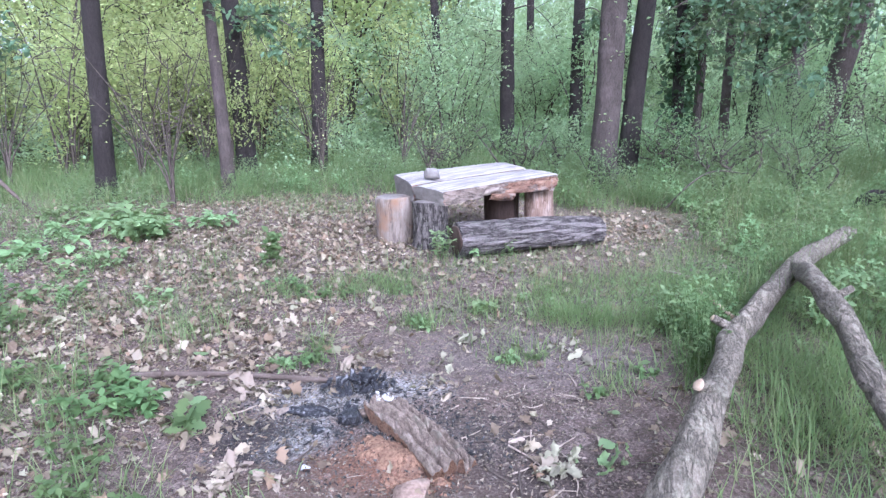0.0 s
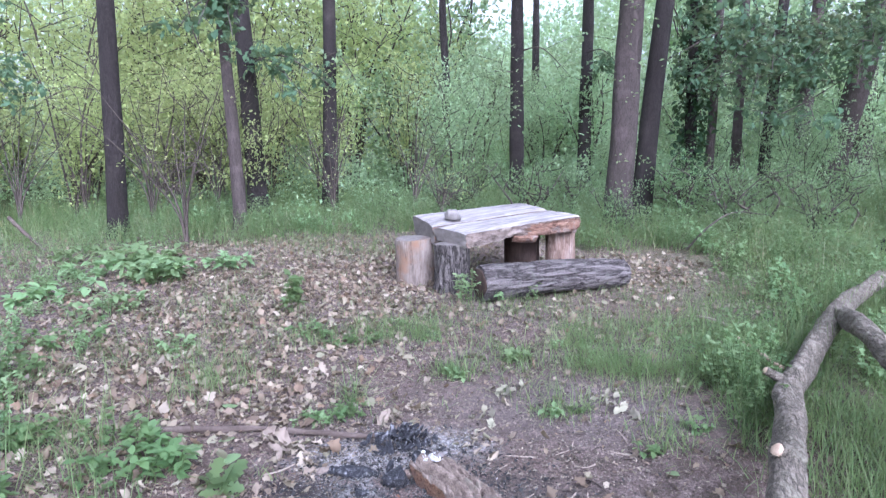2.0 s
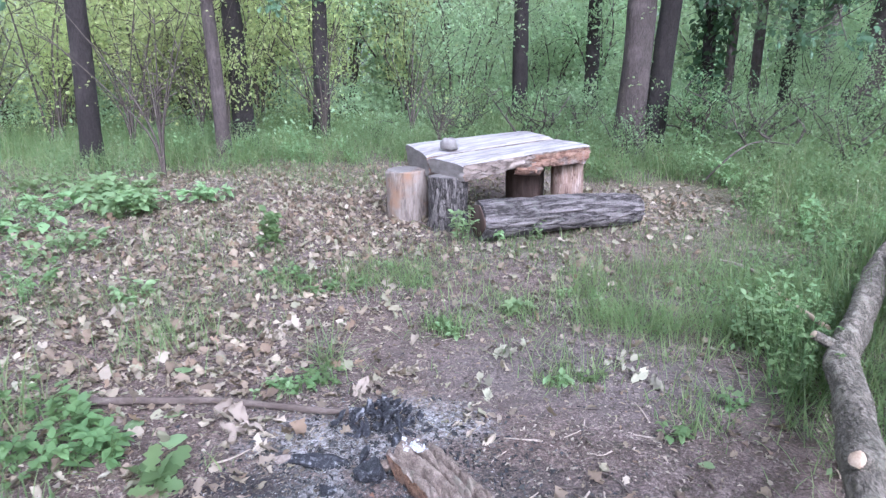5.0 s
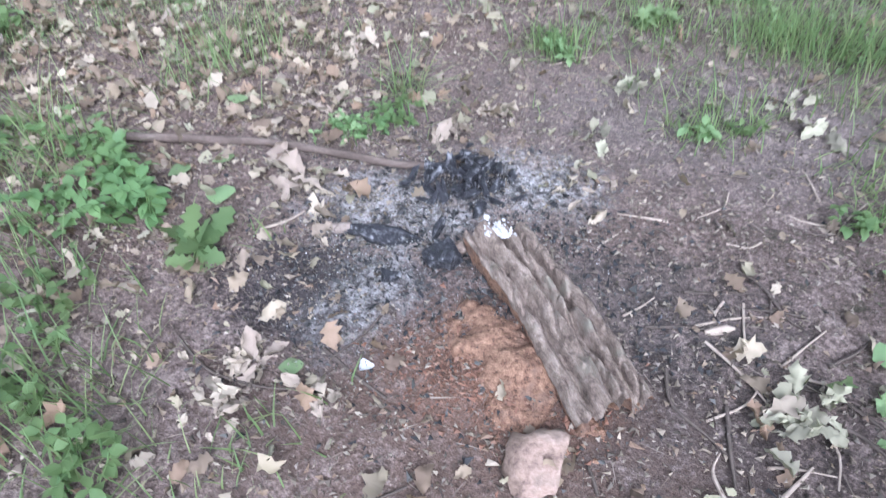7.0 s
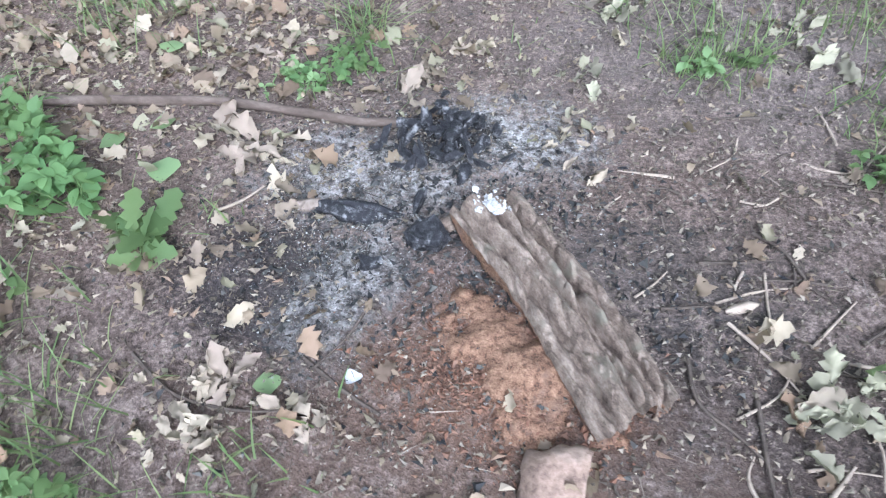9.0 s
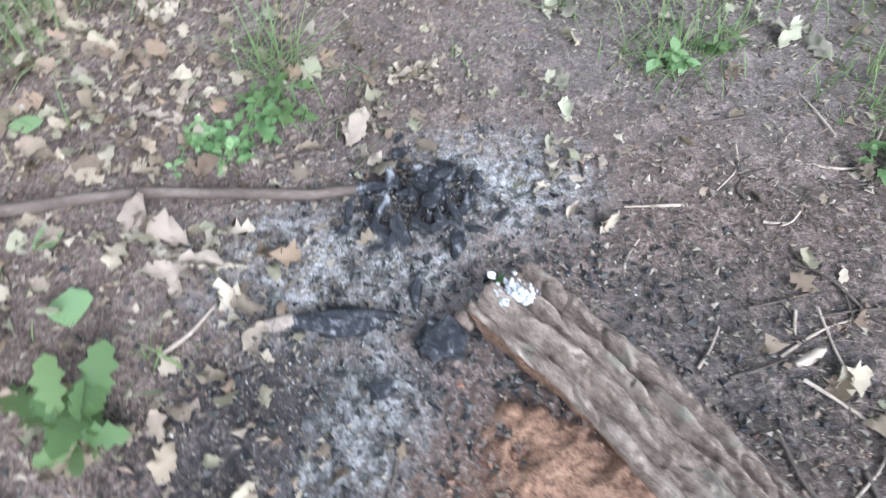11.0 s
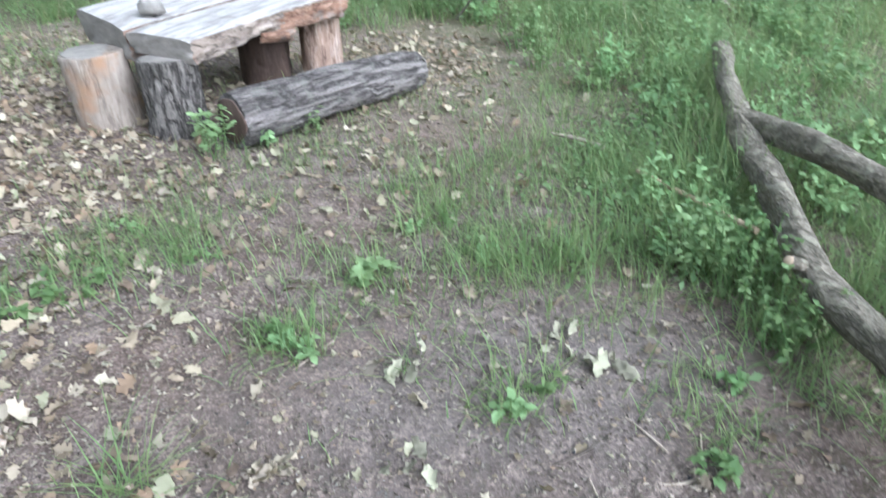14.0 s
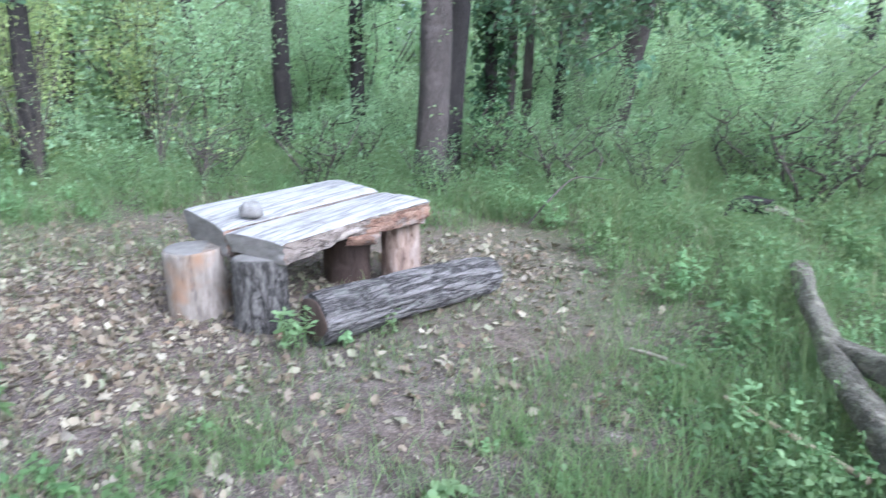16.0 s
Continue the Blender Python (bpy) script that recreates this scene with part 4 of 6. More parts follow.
# sparse sprouts on the trodden soil
SPROUTS = [(-0.99, 5.49, 34, 0.13, 0.07), (-0.82, 5.22, 60, 0.10, 0.10), (-0.63, 5.11, 26, 0.20, 0.07), (-0.04, 4.57, 34, 0.13, 0.10), (-0.23, 4.38, 60, 0.20, 0.07), (0.07, 4.79, 34, 0.13, 0.10), (0.49, 3.97, 34, 0.20, 0.10), (0.38, 3.87, 26, 0.10, 0.05), (0.56, 4.83, 26, 0.16, 0.05), (0.71, 4.73, 44, 0.20, 0.10), (0.45, 5.20, 60, 0.20, 0.07), (1.00, 3.59, 60, 0.13, 0.07), (0.28, 5.14, 26, 0.10, 0.05), (0.96, 4.65, 60, 0.13, 0.07), (1.23, 4.72, 60, 0.16, 0.07), (-1.12, 5.17, 60, 0.16, 0.10), (-0.31, 4.39, 60, 0.13, 0.07), (0.22, 4.57, 26, 0.16, 0.10), (1.11, 3.85, 34, 0.16, 0.10)]
for x, y, n, h, s in SPROUTS:
    tuft(x, y, n, h, s, 0.75)


# dense low grass beside and under the fallen limb
k = 42000
x, y = rng.uniform(1.3, 3.8, k), rng.uniform(1.6, 6.2, k)
keep = rng.random(k) < np.clip(grass_cover(x, y) * 1.3, 0, 1) * np.clip((fbm(x * 4, y * 4, 19) - 0.3) * 4, 0.15, 1) * np.clip((y - 1.6) / 1.3, 0, 1) * np.clip((3.8 - x) / 1.3, 0, 1) * np.clip((6.2 - y) / 1.2, 0, 1)
x, y = x[keep], y[keep]
tagged(new("bent_grass", build("bent_grass", blades(rng, x, y, 0.07 + 0.17 * rng.random(len(x)), 0.004 + 0.003 * rng.random(len(x)), 0.95), GRASS)), "low bent grass beside the fallen limb", "grass", kind="stuff")

# thin short grass over the trodden ground
k = 130000
x, y = rng.uniform(-4.5, 2.6, k), rng.uniform(1.5, 10, k)
thin = np.clip((0.6 * fbm(x * 1.4, y * 1.4, 33) + 0.4 * fbm(x * 4.5, y * 4.5, 34) - 0.42) * 4.5, 0, 1) * (0.2 + 0.8 * np.clip(np.maximum(bump_at(x, y, 0.9, 5.5, 1.4, 1.1), np.maximum(bump_at(x, y, -0.7, 5.2, 1.0, 0.45), 0.35 * bump_at(x, y, -2.4, 3.8, 1.1, 1.6))) * 1.3, 0, 1))
thin *= 1 - np.clip(1.5 * bump_at(x, y, 0.0, 3.0, 0.9, 0.65), 0, 1)
keep = rng.random(k) < thin
x, y = x[keep], y[keep]
tagged(new("short_grass", build("short_grass", blades(rng, x, y, 0.04 + 0.12 * rng.random(len(x)), 0.0032 + 0.0025 * rng.random(len(x)), 0.75) + TUFTS, GRASS)), "thin short grass sprouting from trodden soil", "grass", kind="stuff")


# small broad leaves among the grass
k = 340000
x, y = rng.uniform(-8, 9, k), rng.uniform(1.5, 14, k)
clump = fbm(x * 1.6, y * 1.6, 71)
keep = rng.random(k) < grass_cover(x, y) * np.clip((clump - 0.4) * 5, 0.06, 0.95)
x, y, clump = x[keep], y[keep], clump[keep]
z = ground_z(x, y) + (0.03 + grass_height(x, y) * rng.random(len(x)) * (0.75 + 2.2 * (clump - 0.4)))
q = 75000
ux, uy = rng.uniform(-16, 12, q), rng.uniform(11.3, 23, q)
tall = 0.35 + 2.3 * np.clip(fbm(ux * 0.8, uy * 0.8, 81) - 0.3, 0, 1) * np.clip((uy - 10.8) / 2.5, 0.2, 1)
near = np.clip((uy - 12) / 4, 0.12, 1)
uz = ground_z(ux, uy) + tall * rng.random(q) ** 0.7
go = (rng.random(q) < near) & ~((np.abs(ux + 1.2) < 0.9) & (uy < 16.6))
tagged(new("understorey", build("understorey", [leaves(rng, DIAMOND, np.stack([ux, uy, uz], -1)[go], 0.085, 0.55)], MID_GREEN)), "loose leafy undergrowth between the trunks", "plants", kind="stuff")
tagged(new("ground_herbs", build("ground_herbs", [leaves(rng, DIAMOND, np.stack([x, y, z], -1), 0.04, 0.5)], LOW_GREEN)), "small leafy herbs growing through the grass", "plants", kind="stuff")


# ---- broad-leaved plants ----
def weed(name, label, category, x, y, stems, height, spread, per_stem, size, mat, leaf=BROAD, seed=0, group="leafy weeds", flat=0.35):
    rng = np.random.default_rng(seed + int(abs(x * 57 + y * 91)))
    t = thing(name, label, category, group, pose(x, y, float(ground_z(x, y))))
    wood, pos, yaw, pit = [], [], [], []
    for s in range(stems):
        ang, out = rng.random() * 6.283, spread * rng.random() ** 0.5
        base = np.array([np.cos(ang) * out * 0.6, np.sin(ang) * out * 0.6, -0.01])
        tip = np.array([np.cos(ang) * out, np.sin(ang) * out, height * (0.55 + 0.5 * rng.random())])
        line = spline([base, (base + tip) / 2 + rng.normal(size=3) * 0.02, tip], 7)
        wood.append(tube(line, np.linspace(0.004, 0.0015, 7), 5, caps=False))
        for k in range(per_stem + 3):
            u = 6 if k < 2 else rng.integers(2, 7)
            pos.append(line[u])
            yaw.append(rng.random() * 6.283)
            pit.append(rng.normal(0.1, flat))
    pos, yaw, pit = np.array(pos), np.array(yaw), np.array(pit)
    tagged(part("stalk", build("stalk", wood, WEED), t), kind="stuff")
    tagged(part("foliage", build("foliage", [scatter(leaf, pos, turns(yaw, pit, rng.normal(0, 0.3, len(yaw))), 0.78 * size * (0.55 + 0.6 * rng.random(len(yaw))))], mat), t), kind="stuff")
    return t


for k, (x, y, st, h, sp) in enumerate([(-4.0, 6.5, 22, 0.28, 0.34), (-4.3, 6.85, 16, 0.3, 0.36), (-3.75, 7.3, 8, 0.16, 0.35), (-4.9, 7.5, 10, 0.2, 0.5), (-4.9, 6.5, 9, 0.18, 0.4), (-5.7, 7.3, 8, 0.18, 0.45), (-4.3, 5.4, 9, 0.16, 0.4)]):
    weed("nettle_patch", "clump of broad pale green nettle leaves", "plant", x, y, st, h, sp, 7, 0.16, LIGHT_WEED, seed=k)
for k, (x, y, st, h, sp, sz) in enumerate([(-1.2, 2.84, 15, 0.14, 0.15, 0.07), (-1.4, 2.96, 11, 0.15, 0.15, 0.066), (-1.64, 3.0, 8, 0.17, 0.16, 0.06), (-1.42, 2.74, 9, 0.13, 0.16, 0.066), (-0.95, 2.2, 12, 0.12, 0.13, 0.05), (-0.66, 2.03, 12, 0.1, 0.12, 0.05), (-1.15, 2.42, 10, 0.14, 0.14, 0.05)]):
    weed("weed", "leafy bright green weed on the soil", "plant", x, y, st, h, sp, 7, sz, WEED, seed=20 + k)
weed("weed", "low green weed with lobed leaves on bare soil", "plant", -0.9, 2.74, 7, 0.05, 0.08, 0, 0.15, WEED, OAK, 31)
weed("weed", "low green weed with lobed leaves on bare soil", "plant", -1.75, 2.3, 14, 0.14, 0.2, 6, 0.1, WEED, OAK, 32)
for k, (x, y, st, h, sp, sz) in enumerate([(-0.8, 3.44, 12, 0.05, 0.1, 0.04), (-0.74, 3.53, 18, 0.05, 0.13, 0.04), (-0.64, 3.63, 12, 0.05, 0.1, 0.04), (0.42, 3.85, 6, 0.04, 0.05, 0.05), (0.9, 3.5, 7, 0.05, 0.06, 0.05), (-0.24, 4.44, 6, 0.05, 0.05, 0.05), (0.1, 4.75, 9, 0.08, 0.1, 0.06),
                                           (-1.15, 4.95, 16, 0.07, 0.22, 0.06), (-1.5, 5.0, 12, 0.06, 0.2, 0.06), (-2.3, 4.4, 12, 0.1, 0.2, 0.07), (-2.9, 3.6, 16, 0.16, 0.25, 0.08), (-2.1, 2.9, 14, 0.12, 0.2, 0.08), (-3.6, 5.2, 20, 0.2, 0.4, 0.09), (-3.2, 4.4, 14, 0.15, 0.3, 0.08), (-0.03, 3.1, 3, 0.02, 0.015, 0.03)]):
    weed("weed", "small green weed sprouting from the soil", "plant", x, y, st, h, sp, 5, sz, WEED if k % 3 else LIGHT_WEED, seed=40 + k)
for k, (x, y, n, h, s) in enumerate(SPROUTS[::2]):
    weed("weed", "small green weed sprouting from the soil", "plant", x + 0.06, y - 0.05, 5, 0.05, 0.07, 4, 0.045, WEED if k % 2 else LIGHT_WEED, seed=400 + k)
weed("sapling", "small upright leafy seedling in dry leaves", "plant", -1.93, 5.55, 5, 0.36, 0.09, 22, 0.1, WEED, seed=61, flat=0.5)
for k, (x, y, st, h, sp) in enumerate([(1.5, 4.28, 26, 0.34, 0.2), (1.42, 3.95, 22, 0.26, 0.16), (1.55, 4.6, 18, 0.3, 0.23), (1.75, 4.95, 14, 0.26, 0.23)]):
    weed("leafy_bush", "low bright green bush growing against the fallen limb", "plant", x, y, st, h, sp, 9, 0.038, WEED, seed=70 + k)
weed("fern_sprig", "pale green leafy sprig growing at the log's end", "plant", -0.6, 6.36, 9, 0.32, 0.13, 10, 0.078, LIGHT_WEED, OAK, 80)
weed("weed", "small pale weed at the foot of the log", "plant", -0.28, 6.42, 4, 0.14, 0.05, 6, 0.07, LIGHT_WEED, seed=81)
weed("weed", "small pale weed at the foot of the log", "plant", 0.02, 6.62, 4, 0.15, 0.06, 6, 0.06, LIGHT_WEED, seed=82)


herb_rng = np.random.default_rng(303)
herbs = [weed("herb", "leafy green herb standing in tall grass", "plant", 2.0 + 0.4 * k, 6.0 + 0.5 * k, 9 + 2 * k, h, sp, 8, sz, m, leaf, 300 + k, "herbs in the grass", 0.45)
         for k, (h, sp, sz, m, leaf) in enumerate([(0.3, 0.16, 0.075, LOW_GREEN, BROAD), (0.42, 0.2, 0.06, WEED, BROAD), (0.24, 0.2, 0.085, LIGHT_WEED, OAK_LIGHT), (0.36, 0.14, 0.055, LIGHT_WEED, BROAD), (0.5, 0.22, 0.07, LOW_GREEN, OAK_LIGHT)])]
for k in range(150):
    u = herb_rng.random()
    x, y = (herb_rng.uniform(1.3, 5.2), herb_rng.uniform(4.3, 10.8)) if u < 0.72 else (herb_rng.uniform(-7.5, 2.0), herb_rng.uniform(9.3, 12.2))
    if float(grass_cover(x, y)) < 0.45 or (abs(x - np.interp(y, [3.9, 5.4, 6.75], [1.58, 2.2, 2.95])) < 0.2 and y < 7):
        continue
    f = 0.6 + 0.6 * herb_rng.random()
    copy_thing(herbs[k % 5], pose(x, y, float(ground_z(x, y)), herb_rng.normal() * 6, herb_rng.normal() * 6, herb_rng.random() * 360) @ Matrix.Diagonal((f, f, f, 1)))

for k, (x, y) in enumerate([(-4.4, 5.8), (-4.8, 5.2), (-4.1, 5.0), (-3.8, 4.5), (-3.4, 4.1), (-3.0, 3.6), (-2.6, 3.3), (-2.9, 4.2), (-2.3, 3.0), (-5.2, 6.2), (-4.9, 5.9), (-3.6, 5.3), (-2.1, 2.7), (-5.6, 5.6)]):
    f = 0.42 + 0.3 * herb_rng.random()
    c = copy_thing(herbs[k % 4], pose(x, y, float(ground_z(x, y)), 0, 0, herb_rng.random() * 360) @ Matrix.Diagonal((f, f, f, 1)))
    c["label"] = "small leafy green herb among dry leaves"


def dead_bush(x, y, h, spread, seed, n=7, label="nearly bare shrub of thin dark twigs"):
    rng = np.random.default_rng(seed)
    t = thing("bare_shrub", label, "shrub", "bare shrubs", pose(x, y, float(ground_z(x, y))))
    wood, pts = [], []
    for s in range(n):
        tip = np.array([rng.normal() * spread, rng.normal() * spread, h * (0.6 + 0.4 * rng.random())])
        line = spline([[0, 0, -0.05], [tip[0] * 0.1, tip[1] * 0.1, tip[2] * 0.3], tip * [0.5, 0.5, 0.65], tip], 12)
        part("stem", build("stem", [tube(line, np.linspace(0.018, 0.004, 12), 5, caps=False)], TWIG), t)
        for k in range(6):
            o = line[rng.integers(4, 12)]
            e = o + rng.normal(size=3) * [0.3, 0.3, 0.15] + [0, 0, 0.25]
            wood.append(tube(spline([o, (o + e) / 2 + rng.normal(size=3) * 0.05, e], 6), np.linspace(0.007, 0.002, 6), 4, caps=False))
            pts.append(np.tile(e, (5, 1)) + rng.normal(size=(5, 3)) * 0.1)
    tagged(part("twig", build("twig", wood, TWIG), t), kind="stuff")
    tagged(part("foliage", build("foliage", [leaves(rng, DIAMOND, np.concatenate(pts), 0.05)], YELLOW_GREEN), t), kind="stuff")


for k, (x, y, h, s) in enumerate([(-5.05, 8.55, 2.4, 0.55), (-7.6, 11.2, 2.8, 0.7), (-6.6, 11.8, 2.6, 0.6), (-4.4, 12.2, 2.3, 0.5), (-9.6, 10.2, 2.6, 0.7), (-3.1, 13.2, 2.4, 0.5), (-2.2, 11.8, 0.9, 0.2)]):
    dead_bush(x, y, h, s, 200 + k)


# ---- log table ----
TABLE_POSE = pose(-0.4, 7.4, 0, 0, 0, 47.0)


def turned(chunks, m):
    """Chunks in the axes of a thing that stands at m."""
    q = np.array(m.inverted())
    return [(v @ q[:3, :3].T + q[:3, 3], f) for v, f in chunks]


def slab(name, corners, top, thick_a, thick_b, seed, parent, rough_side):
    """A thick hewn slab over four corners (left back, right back, right front, left front), its sides uneven."""
    nu, nv, nw = 96, 16, 10
    c = np.array(corners, float)
    u, v = np.meshgrid(np.linspace(0, 1, nu), np.linspace(0, 1, nv), indexing="ij")
    base = ((1 - u)[..., None] * (1 - v)[..., None] * c[0] + u[..., None] * (1 - v)[..., None] * c[1] + u[..., None] * v[..., None] * c[2] + (1 - u)[..., None] * v[..., None] * c[3])
    across = c[3] - c[0]
    across = across / np.linalg.norm(across)
    s = u * 1.5
    wave = 0.05 * (fbm(s * 3, s * 0 + seed, seed) - 0.47) + 0.03 * (fbm(s * 11, s * 0, seed + 1) - 0.47)
    xy = base + across * (wave * np.where(v > 0.5, (v - 0.5) * 2 * rough_side, -(0.5 - v) * 1.2))[..., None]
    level = (1 - u) * (1 - v) * top[0] + u * (1 - v) * top[1] + u * v * top[2] + (1 - u) * v * top[3]
    bow = np.sin(np.pi * v) * 0.006
    ztop = level + bow + 0.014 * (fbm(s * 1.2, v * 9, seed + 3) - 0.47) - 0.012 * np.abs(2 * v - 1) ** 6 - 0.01 * np.abs(2 * u - 1) ** 14
    thick = thick_a + (thick_b - thick_a) * u + 0.05 * (fbm(s * 4, v * 2, seed + 4) - 0.47)
    thick = thick - rough_side * 0.02 * np.exp(-((u - 0.45) / 0.2) ** 2) * v
    rim = [(i, 0) for i in range(nu)] + [(nu - 1, j) for j in range(1, nv)] + [(i, nv - 1) for i in range(nu - 2, -1, -1)] + [(0, j) for j in range(nv - 2, 0, -1)]
    topv = np.stack([xy[..., 0], xy[..., 1], ztop], -1)
    idx = np.arange(nu * nv).reshape(nu, nv)
    qa = np.stack([idx[:-1, :-1], idx[:-1, 1:], idx[1:, 1:], idx[1:, :-1]], -1).reshape(-1, 4)
    side_v, mid = [], base.reshape(-1, 2).mean(0)
    for k in range(nw):
        f = k / (nw - 1)
        ring = []
        for i, j in rim:
            p = topv[i, j].copy()
            p[2] -= thick[i, j] * f
            jag = 0.1 * (fbm(i * 0.22 + k * 0.25, j * 0.6 + k * 0.55, seed + 6) - 0.5) * (1.0 if (j == nv - 1) else 0.35)
            inward = 0.05 * f ** 3 * (1 if j in (0, nv - 1) else 0.2)
            d = p[:2] - mid
            p[:2] += d / np.linalg.norm(d) * (jag * (0 if k == 0 else 1) - inward)
            ring.append(p)
        side_v.append(ring)
    m = len(rim)
    sv = np.array(side_v).reshape(-1, 3)
    kk, jj = np.meshgrid(np.arange(nw - 1), np.arange(m), indexing="ij")
    a, b = kk * m + jj, kk * m + (jj + 1) % m
    sq = np.stack([a, b, b + m, a + m], -1).reshape(-1, 4)
    ends = (((jj >= nu) & (jj < nu + nv - 2)) | (jj >= 2 * nu + nv - 3)).reshape(-1)
    body = part(name, build(name, turned([(topv.reshape(-1, 3), [qa])], TABLE_POSE), SLAB_WOOD), parent)
    bot = np.array(side_v[-1])
    cen = np.vstack([bot, bot.mean(0)])
    fan = np.stack([(np.arange(m) + 1) % m, np.arange(m), np.full(m, m)], -1)
    along = (jj - (nu + nv - 2)) / nu
    split = ((along >= 0) & (along < (rough_side - 1) * 1.45 + 0.12 * (fbm(kk * 0.9, jj * 0.12, seed + 8) - 0.47)) & (kk > 0)).reshape(-1) & ~ends
    part("hewn_edge", build("hewn_edge", turned([(sv, [sq[~ends & ~split]]), (cen, [fan])], TABLE_POSE), SLAB_EDGE), body, "rough weathered edge")
    if split.any():
        part("split_edge", build("split_edge", turned([(sv, [sq[split]])], TABLE_POSE), SPLIT_WOOD), body, "orange-brown freshly split edge")
    for side in (jj.reshape(-1) < nu + nv, jj.reshape(-1) >= nu + nv):
        part("sawn_end", build("sawn_end", turned([(sv, [sq[ends & side]])], TABLE_POSE), SLAB_END), body, "grey sawn end grain")


def stump(name, x, y, r, h, seed, parent, mat, lean=(0, 0), label="", ridge=0.05):
    z0 = float(ground_z(x, y)) - 0.03
    s = np.linspace(0, 1, 48)
    path = np.stack([x + lean[0] * s, y + lean[1] * s, z0 + (h - z0) * s], -1)
    rad = r * (1 + 0.06 * (1 - s)) * (1 + 0.02 * np.sin(s * 5 + seed))
    rad[-1] *= 0.97
    o = part(name, build(name, turned([tube(path, rad, 72, 0.0, seed, 0.03, plates=(ridge * 0.3, 20, 4.0))], TABLE_POSE), mat), parent, label)
    part("sawn_top", build("sawn_top", turned([disc(path[-1] + [0, 0, 0.004], (0, 0, 1), r * 0.93, 30, seed)], TABLE_POSE), SLAB_END), o, "grey sawn top")
    return o


table = thing("log_table", "low rustic table of two thick grey slabs on stumps", "table", at=TABLE_POSE)
slab("tabletop_slab", [(-1.485, 7.67), (-0.37, 8.52), (-0.01, 8.0), (-1.09, 7.07)], (0.625, 0.692, 0.672, 0.582), 0.2, 0.15, 3, table, 0.6)
slab("tabletop_slab", [(-1.075, 7.045), (0.01, 7.975), (0.377, 7.614), (-0.68, 6.717)], (0.575, 0.664, 0.655, 0.562), 0.135, 0.165, 8, table, 1.3)
stump("stump_leg", -1.3, 7.2, 0.207, 0.425, 1, table, BARE_STUMP, (-0.03, 0.0), "bare pale wooden stump", 0.02)
stump("stump_leg", -0.835, 6.87, 0.174, 0.425, 2, table, BARK_STUMP, (0, 0.02), "stump with rough dark bark", 0.085)
stump("stump_leg", 0.165, 7.8, 0.15, 0.5, 3, table, RED_STUMP, (-0.01, 0.0), "reddish stump stripped of its bark", 0.06)
# this leg's shade under the slabs is in its dark colour
stump("stump_leg", -0.27, 7.93, 0.185, 0.51, 4, table, DARK_WOOD, (0, 0), "reddish stump, its colour darkened for the table's shade", 0.05)


def lump(name, at, size, seed, mat, label, category, group="", flat=0.6, rough=0.35, cut=6, blocky=False):
    """A chunk: a ball cut by planes and roughened."""
    rng = np.random.default_rng(seed)
    bm = bmesh.new()
    bmesh.ops.create_icosphere(bm, subdivisions=3 if rough > 0.5 and not blocky or size[0] > 0.046 else 2, radius=1.0)
    v = np.array([q.co for q in bm.verts])
    if blocky:
        v = np.sign(v) * np.abs(v) ** 0.5
        v /= np.abs(v).max()
    for k in range(cut):
        d = rng.normal(size=3)
        d /= np.linalg.norm(d)
        lim = 0.5 + 0.3 * rng.random()
        over = np.maximum(v @ d - lim, 0)
        v -= over[:, None] * d * 0.9
    v *= (1 + rough * (fbm(v[:, 0] * 2.2 + v[:, 2], v[:, 1] * 2.2 + seed, seed) - 0.47))[:, None]
    v *= (1 + 0.45 * rough * (fbm(v[:, 0] * 7 + 3 * v[:, 2], v[:, 1] * 7 - 2 * v[:, 2], seed + 5) - 0.47))[:, None]
    v *= np.array(size)
    for q, p in zip(bm.verts, v):
        q.co = p
    me = bpy.data.meshes.new(name)
    bm.to_mesh(me)
    bm.free()
    me.polygons.foreach_set("use_smooth", np.full(len(me.polygons), not blocky))
    me.materials.append(mat)
    return thing(name, label, category, group, at, me)


flap = lump("split_flap", Matrix.Identity(4), (0.2, 0.11, 0.045), 41, SPLIT_WOOD, "", "", rough=0.8, cut=9)
for key in ("label", "category"):
    if key in flap:
        del flap[key]
flap.parent, flap.matrix_basis = table, TABLE_POSE.inverted() @ pose(-0.13, 7.24, 0.45, 0, 4, 40.3)
flap["label"] = "orange splintered wood hanging under the slab"

lump("stone", pose(-0.93, 7.31, 0.662, 0, 0, 60), (0.1, 0.078, 0.088), 3, GREY_STONE, "rough grey stone lying on the table top", "stone", rough=0.7, cut=9)

# ---- bench log ----
BENCH_POSE = pose(0.19, 6.96, 0, 0, 0, 36.2)
bench = thing("bench_log", "grey weathered log with furrowed bark lying as a bench", "log", at=BENCH_POSE)
ends = np.array([[-0.48, 6.47, 0.125], [0.2, 6.97, 0.115], [0.83, 7.42, 0.095]])
bench_path = spline(ends, 130)
part("trunk", build("trunk", turned([tube(bench_path, np.interp(np.arange(130), [0, 6, 118, 129], [0.158, 0.168, 0.142, 0.12]), 110, 0.0, 5, 0.035, plates=(0.024, 22, 3.2))], BENCH_POSE), BARK_LOG), bench)
part("cut_end", build("cut_end", turned([disc(ends[0] - [0.008, 0.005, 0], ends[0] - ends[1], 0.138, 30, 2, 0.05)], BENCH_POSE), DARK_WOOD), bench, "dark sawn end")
part("cut_end", build("cut_end", turned([disc(ends[2] + [0.008, 0.005, 0], ends[2] - ends[1], 0.11, 30, 3, 0.06)], BENCH_POSE), SLAB_END), bench, "dark sawn end")

